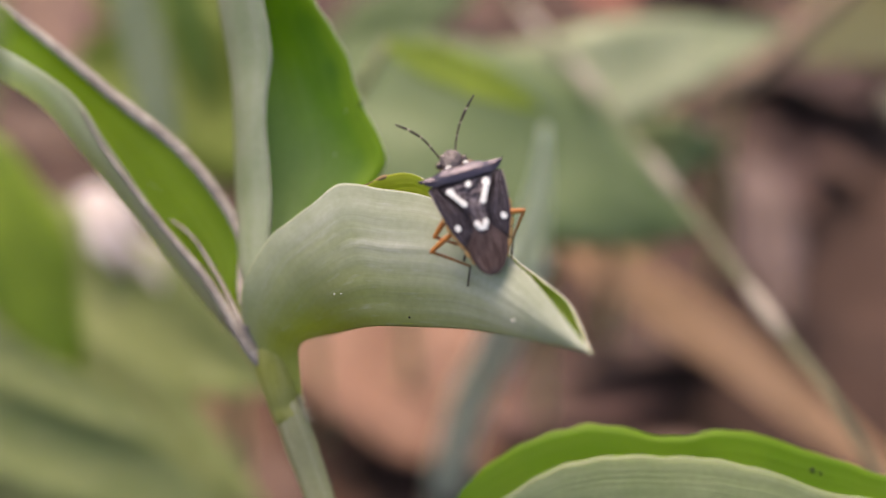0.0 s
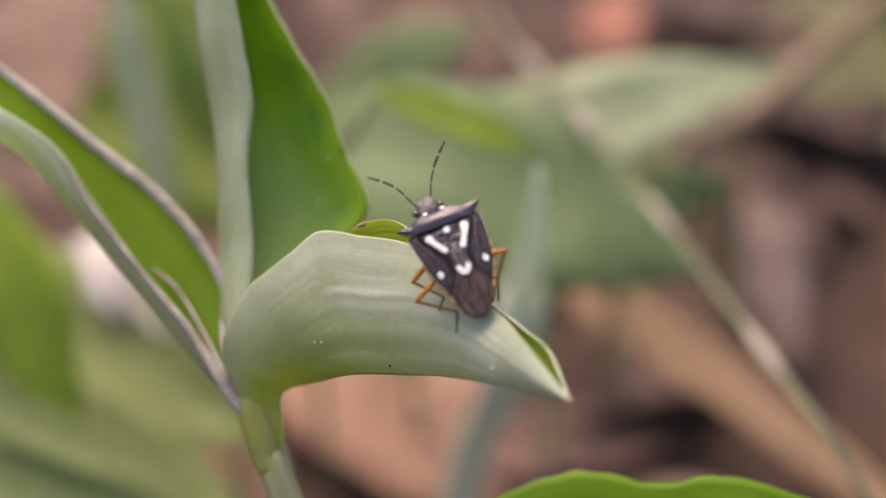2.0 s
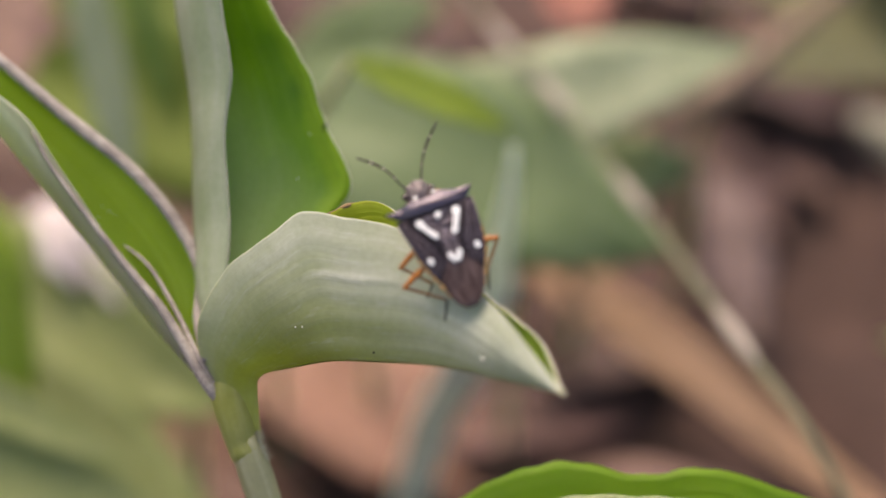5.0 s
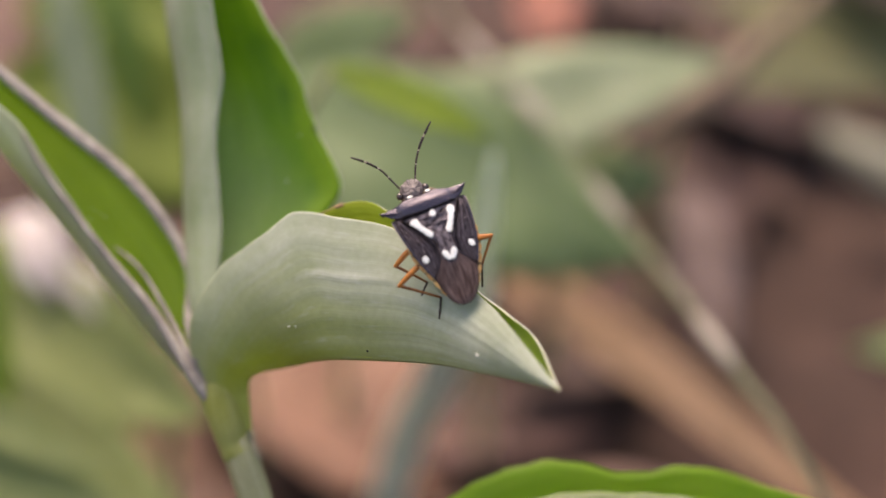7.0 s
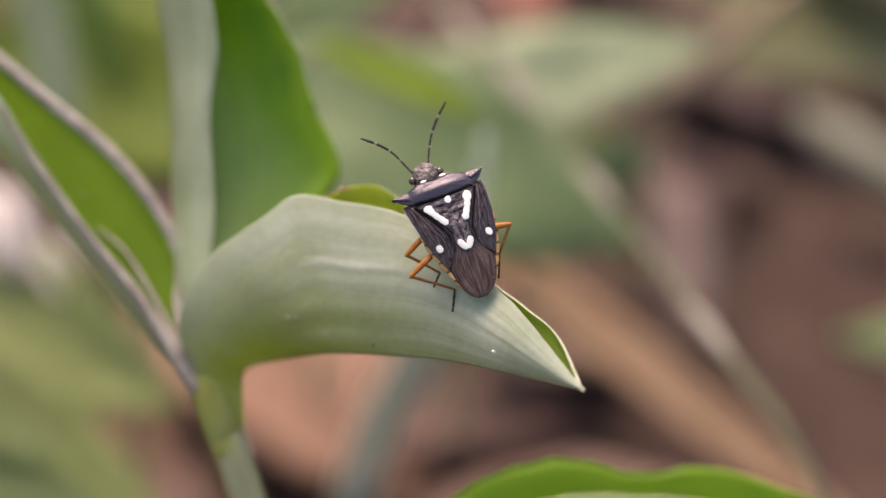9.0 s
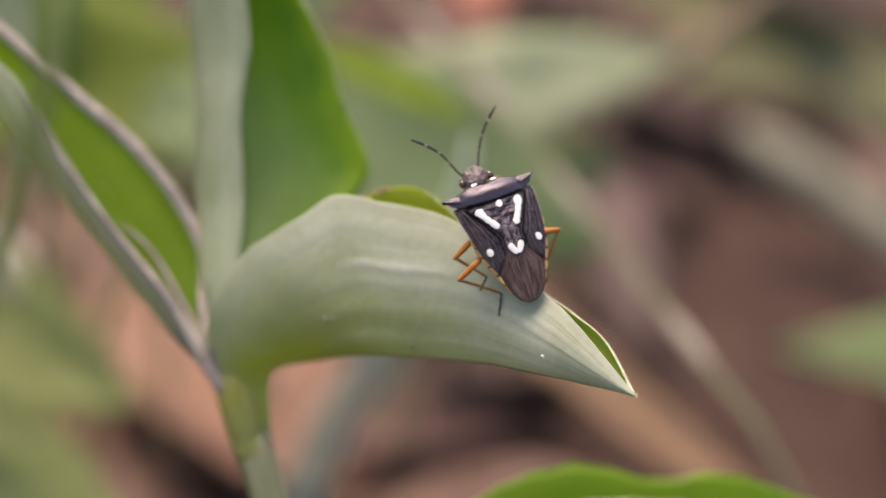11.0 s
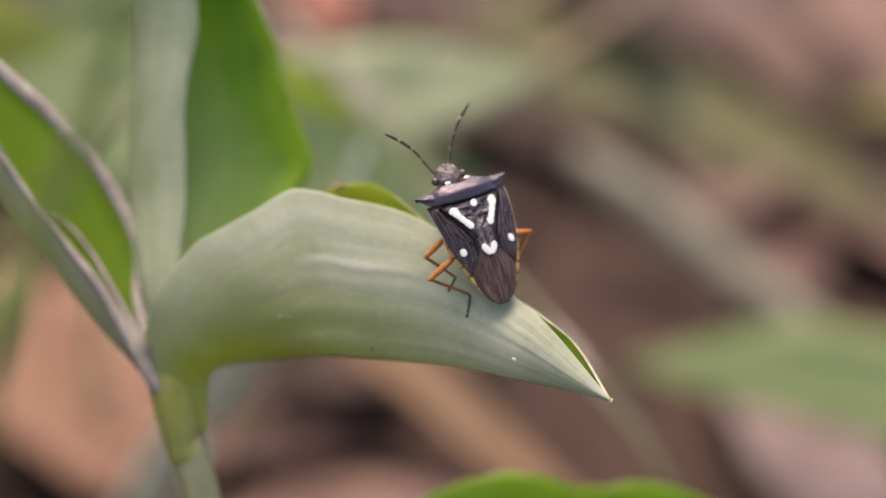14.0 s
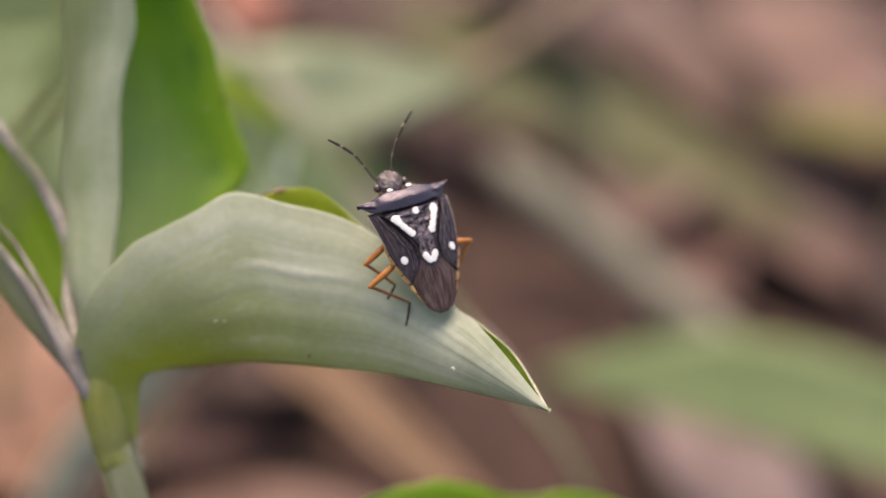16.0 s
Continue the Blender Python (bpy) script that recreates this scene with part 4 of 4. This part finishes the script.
    # wing cases
    xi = soft_profile([(-0.5, 1.80), (-1.2, 1.38), (-1.9, 0.92), (-2.5, 0.56), (-2.8, 0.49), (-3.45, 0.48), (-3.7, 0.58), (-4.1, 0.98), (-4.46, 1.32)], 0.06)
    xo = soft_profile([(-0.4, 2.20), (-0.6, 2.22), (-1.0, 2.20), (-1.6, 2.12), (-2.3, 2.02), (-2.9, 1.90), (-3.5, 1.72), (-4.0, 1.52), (-4.46, 1.33)], 0.06)

    def network(x, y):
        cell = noise.cell(Vector((x * 6, y * 4, 1.0)))
        return 0.022 * noise.noise(Vector((x * 5, y * 3.2, 1.9))) + 0.016 * noise.noise(Vector((x * 12, y * 9, 8.9))) + 0.006 * cell

    for sgn in (-1, 1):
        patch("wing_case", -0.5, -4.46, lambda y: sgn * xi(y), lambda y: sgn * xo(y), 0.0, CORIUM, bug, "dark veined wing case", 100, 30, 0.12, None, network)
        mark("white_spot", [(sgn * 1.39 - 0.06, -3.10), (sgn * 1.39, -3.28), (sgn * 1.39 + 0.05, -3.50)], oval(0.17), 0.05, IVORY, bug)
        rimline = [(sgn * (xo(y) + 0.02), y, back(xo(y), y) - 0.02) for y in (-0.62, -0.9, -1.3, -1.8, -2.4)]
        part("wing_edge", tube_mesh(rimline, lambda s: 0.032 * (1 - 0.5 * s), 16, 6), RING, bug, "thin pale edge of wing case")
        dark_line = [(sgn * (xo(y) - 0.06), y, back(xo(y), y) - 0.02) for y in (-0.6, -1.3, -2.0, -2.8, -3.5, -4.1, -4.42)]
        part("wing_margin", tube_mesh(dark_line, lambda s: 0.075 - 0.02 * s, 30, 8), SHELL, bug, "glossy black outer wing margin")
        for line, mat, r in (([(1.84, -0.75), (1.58, -1.5), (1.26, -2.3), (1.00, -3.1), (1.06, -3.9)], VEIN, 0.030), ([(1.95, -0.8), (1.84, -1.7), (1.70, -2.5), (1.56, -3.0)], VEIN, 0.022), ([(1.70, -0.8), (1.30, -1.55), (0.95, -2.2), (0.70, -2.8), (0.66, -3.4)], FURROW, 0.045), ([(1.42, -1.5), (1.30, -2.2), (1.28, -2.9)], VEIN, 0.014), ([(1.10, -2.2), (0.92, -2.8), (0.84, -3.5)], VEIN, 0.014)):
            part("wing_vein", tube_mesh([(sgn * x, y, back(x, y) + 0.012) for x, y in line], lambda s: r * (1 - 0.4 * s), 26, 6), mat, bug)
    wm = soft_profile([(-3.4, 0.50), (-4.0, 1.02), (-4.46, 1.28), (-5.0, 1.16), (-5.5, 1.00), (-5.9, 0.80), (-6.2, 0.54), (-6.38, 0.20)], 0.08)
    patch("wing_membrane", -3.4, -6.38, lambda y: -wm(y), wm, -0.05, MEMBRANE, bug, "brown translucent wing membrane", 40, 26, 0.05, None, lambda x, y: 0.03 * math.exp(-(x / 0.25) ** 2))
    for k in range(-3, 4):
        line = [(0.12 * k, -3.95 - 0.1 * abs(k), 0), (0.20 * k, -4.6, 0), (0.25 * k, -5.3, 0), (0.17 * k, -6.0 + 0.03 * abs(k), 0)]
        part("membrane_vein", tube_mesh([(x, y, back(x, y) - 0.045 + 0.03 * math.exp(-(x / 0.25) ** 2)) for x, y, _ in line], lambda s: 0.012 * (1 - 0.6 * s), 14, 5), TARSUS, bug)
    # head, eyes
    part("head", ball((-0.38, 0.86, -0.24), (0.74, 0.66, 0.42), lambda p: Vector((p.x * (1 - 0.28 * max(0, p.y)), p.y, p.z + 0.25 * max(0, -p.y) - 0.15 * max(0, p.y))) * (1 + 0.16 * noise.noise(p * 4.5)), 44), HEAD, bug, "greyish brown speckled head")
    part("face_plate", ball((-0.40, 1.12, -0.06), (0.19, 0.38, 0.21), lambda p: p * (1 + 0.2 * noise.noise(p * 3)), 20), HEAD, bug)
    for sgn in (-1, 1):
        part("eye", ball((-0.38 + sgn * 0.78, 0.72, -0.14), (0.20, 0.23, 0.21), None, 18), EYE, bug, "dark round eye")
        part("cheek", ball((-0.38 + sgn * 0.39, 0.99, -0.06), (0.21, 0.32, 0.18), lambda p: p * (1 + 0.25 * noise.noise(p * 3 + Vector((sgn, 0, 0)))), 18), HEAD, bug)
        part("temple", ball((-0.38 + sgn * 0.30, 0.62, 0.06), (0.22, 0.16, 0.10), lambda p: p * (1 + 0.2 * noise.noise(p * 3)), 14), HEAD, bug)
    # antennae: dark joints with pale rings
    feelers = []
    for line in ([(-0.90, 1.12, -0.40), (-1.12, 1.60, -0.42), (-1.58, 2.60, -0.20), (-2.22, 3.27, 0.10), (-2.94, 3.76, 0.42)],
                 [(-0.02, 1.20, -0.40), (0.14, 1.70, -0.42), (0.54, 2.52, -0.28), (1.18, 3.36, -0.05), (2.08, 4.18, 0.20)]):
        hub = Vector(line[0])
        pts = curve_points([tuple(Vector(p) - hub) for p in line], 101)
        whole = None
        for k, (s0, s1, r0, r1, mat) in enumerate([(0, 13, 0.065, 0.06, TARSUS), (13, 30, 0.052, 0.058, TARSUS), (30, 32, 0.046, 0.046, RING), (32, 51, 0.055, 0.06, TARSUS), (51, 54, 0.046, 0.05, RING), (54, 74, 0.07, 0.08, TARSUS), (74, 78, 0.05, 0.055, RING), (79, 100, 0.085, 0.05, TARSUS)]):
            seg = [tuple(pts[q]) for q in sorted({s0, (s0 + s1) // 2, s1})]
            bm = tube_mesh(seg, lambda s: r0 + (r1 - r0) * s, 6, 8)
            if whole is None:
                whole = part("antenna", bm, mat, bug, "slender black antenna with pale rings")
                whole.location = hub * MM
            else:
                part("antenna_joint" if mat is TARSUS else "pale_ring", bm, mat, whole)
        feelers.append((whole, hub))
    # legs: hip, knee, end of shin, tip of foot
    legs = {}
    for key, hip, knee, shin, tip in (
        ("hind_left", (-1.15, -3.1, -0.80), (-3.02, -3.90, -1.12), (-1.04, -5.22, -1.85), (-1.54, -6.26, -2.18)),
        ("middle_left", (-1.25, -2.0, -0.80), (-2.80, -2.70, -1.22), (-1.44, -4.1, -1.85), (-2.00, -4.65, -2.1)),
        ("front_left", (-0.8, -0.8, -0.9), (-1.2, -0.7, -1.4), (-1.1, -0.3, -1.9), (-1.0, 0.0, -2.1)),
        ("hind_right", (1.38, -2.95, -0.75), (2.84, -3.26, -0.46), (1.80, -4.45, -1.25), (1.40, -5.5, -1.9)),
        ("middle_right", (1.44, -1.9, -0.8), (2.05, -2.3, -1.2), (1.74, -3.0, -1.8), (1.66, -3.5, -2.0)),
        ("front_right", (1.0, -0.6, -0.8), (1.6, -0.4, -1.3), (1.4, 0.3, -1.9), (1.3, 0.6, -2.1)),
    ):
        h, k, s, t = (Vector(p) for p in (hip, knee, shin, tip))
        mid = (k - h) * 0.55 + Vector((0, 0, 0.12))
        femur = part("leg", tube_mesh([(0, 0, 0), tuple(mid), tuple(k - h)], lambda q: 0.115 + 0.055 * math.sin(math.pi * q), 14, 10), ORANGE, bug, "orange jointed leg")
        femur.location = h * MM
        part("knee", ball(tuple(k - h), (0.125, 0.125, 0.125), None, 12), ORANGE, femur)
        part("shin", tube_mesh([tuple(k - h), tuple((k + s) / 2 - h + Vector((0, 0, 0.05))), tuple(s - h)], lambda q: 0.095 - 0.03 * q, 12, 8), TIBIA, femur, "brownish orange shin")
        part("foot", tube_mesh([tuple(s - h), tuple((s * 0.55 + t * 0.45) - h + Vector((0, 0, 0.08))), tuple(t - h)], lambda q: 0.062 + 0.012 * math.cos(q * 19), 14, 8), TARSUS, femur, "dark jointed foot")
        legs[key] = (femur, h)
    # the plates of the back follow the slightly bent midline
    for ob in bug.children:
        if ob.name.split(".")[0] not in ("leg", "antenna", "head", "face_plate", "eye", "cheek", "temple"):
            for v in ob.data.vertices:
                v.co.x += AXIS(v.co.y / MM) * MM
    return bug, feelers, legs


bug, feelers, legs = build_bug()
focus = new("focus_point")
cam.data.dof.focus_object = focus
SIDE = Vector((0.938, 0.199, 0.284))
AHEAD = Vector((-0.370, 0.659, 0.662))


def bug_pose(turn=0.0, tip=-6.0, roll=4.0, shift=(0, 0, 0)):
    """The bug's pose: turn about its back's normal, tip of the head, roll to its right, in degrees; shift in millimetres."""
    x = SIDE.normalized()
    z = x.cross(AHEAD).normalized()
    y = z.cross(x)
    m = Matrix((x, y, z)).transposed().to_4x4()
    m.translation = V((-0.45, 0.85, 120.35)) + V(shift)
    return m @ pose(0, 0, 0, tip, roll, turn + 1.3)


def focus_pose(beyond):
    """The place in focus, so many millimetres beyond the bug's shoulders."""
    return pose(-0.45 * MM, (0.85 + 0.81 * beyond) * MM, (120.35 - 0.58 * beyond) * MM)


def motions():
    walk(focus, [(0.0, focus_pose(4.0)), (2.0, focus_pose(4.0)), (3.5, focus_pose(6.5)), (4.5, focus_pose(6.5)), (7.0, focus_pose(2.0)), (8.5, focus_pose(0.0)), (12.0, focus_pose(-2.0)), (16.0, focus_pose(-2.0))])
    walk(bug, [(0.0, bug_pose(-5.0)), (0.15, bug_pose(-3.5)), (0.3, bug_pose(-0.5)), (0.5, bug_pose()), (16.0, bug_pose())])
    ob, h = legs["middle_left"]
    at = [h.x * MM, h.y * MM, h.z * MM]
    walk(ob, [(0.0, pose(*at, 0, 0, 14)), (0.3, pose(*at)), (0.4, pose(*at, 0, 18, -28)), (0.5, pose(*at)), (16.0, pose(*at))])
    ob, h = feelers[1]
    at = [h.x * MM, h.y * MM, h.z * MM]
    walk(ob, [(0.0, pose(*at, 0, 0, 1)), (0.4, pose(*at, 0, 0, 6)), (0.8, pose(*at)), (16.0, pose(*at))])


motions()
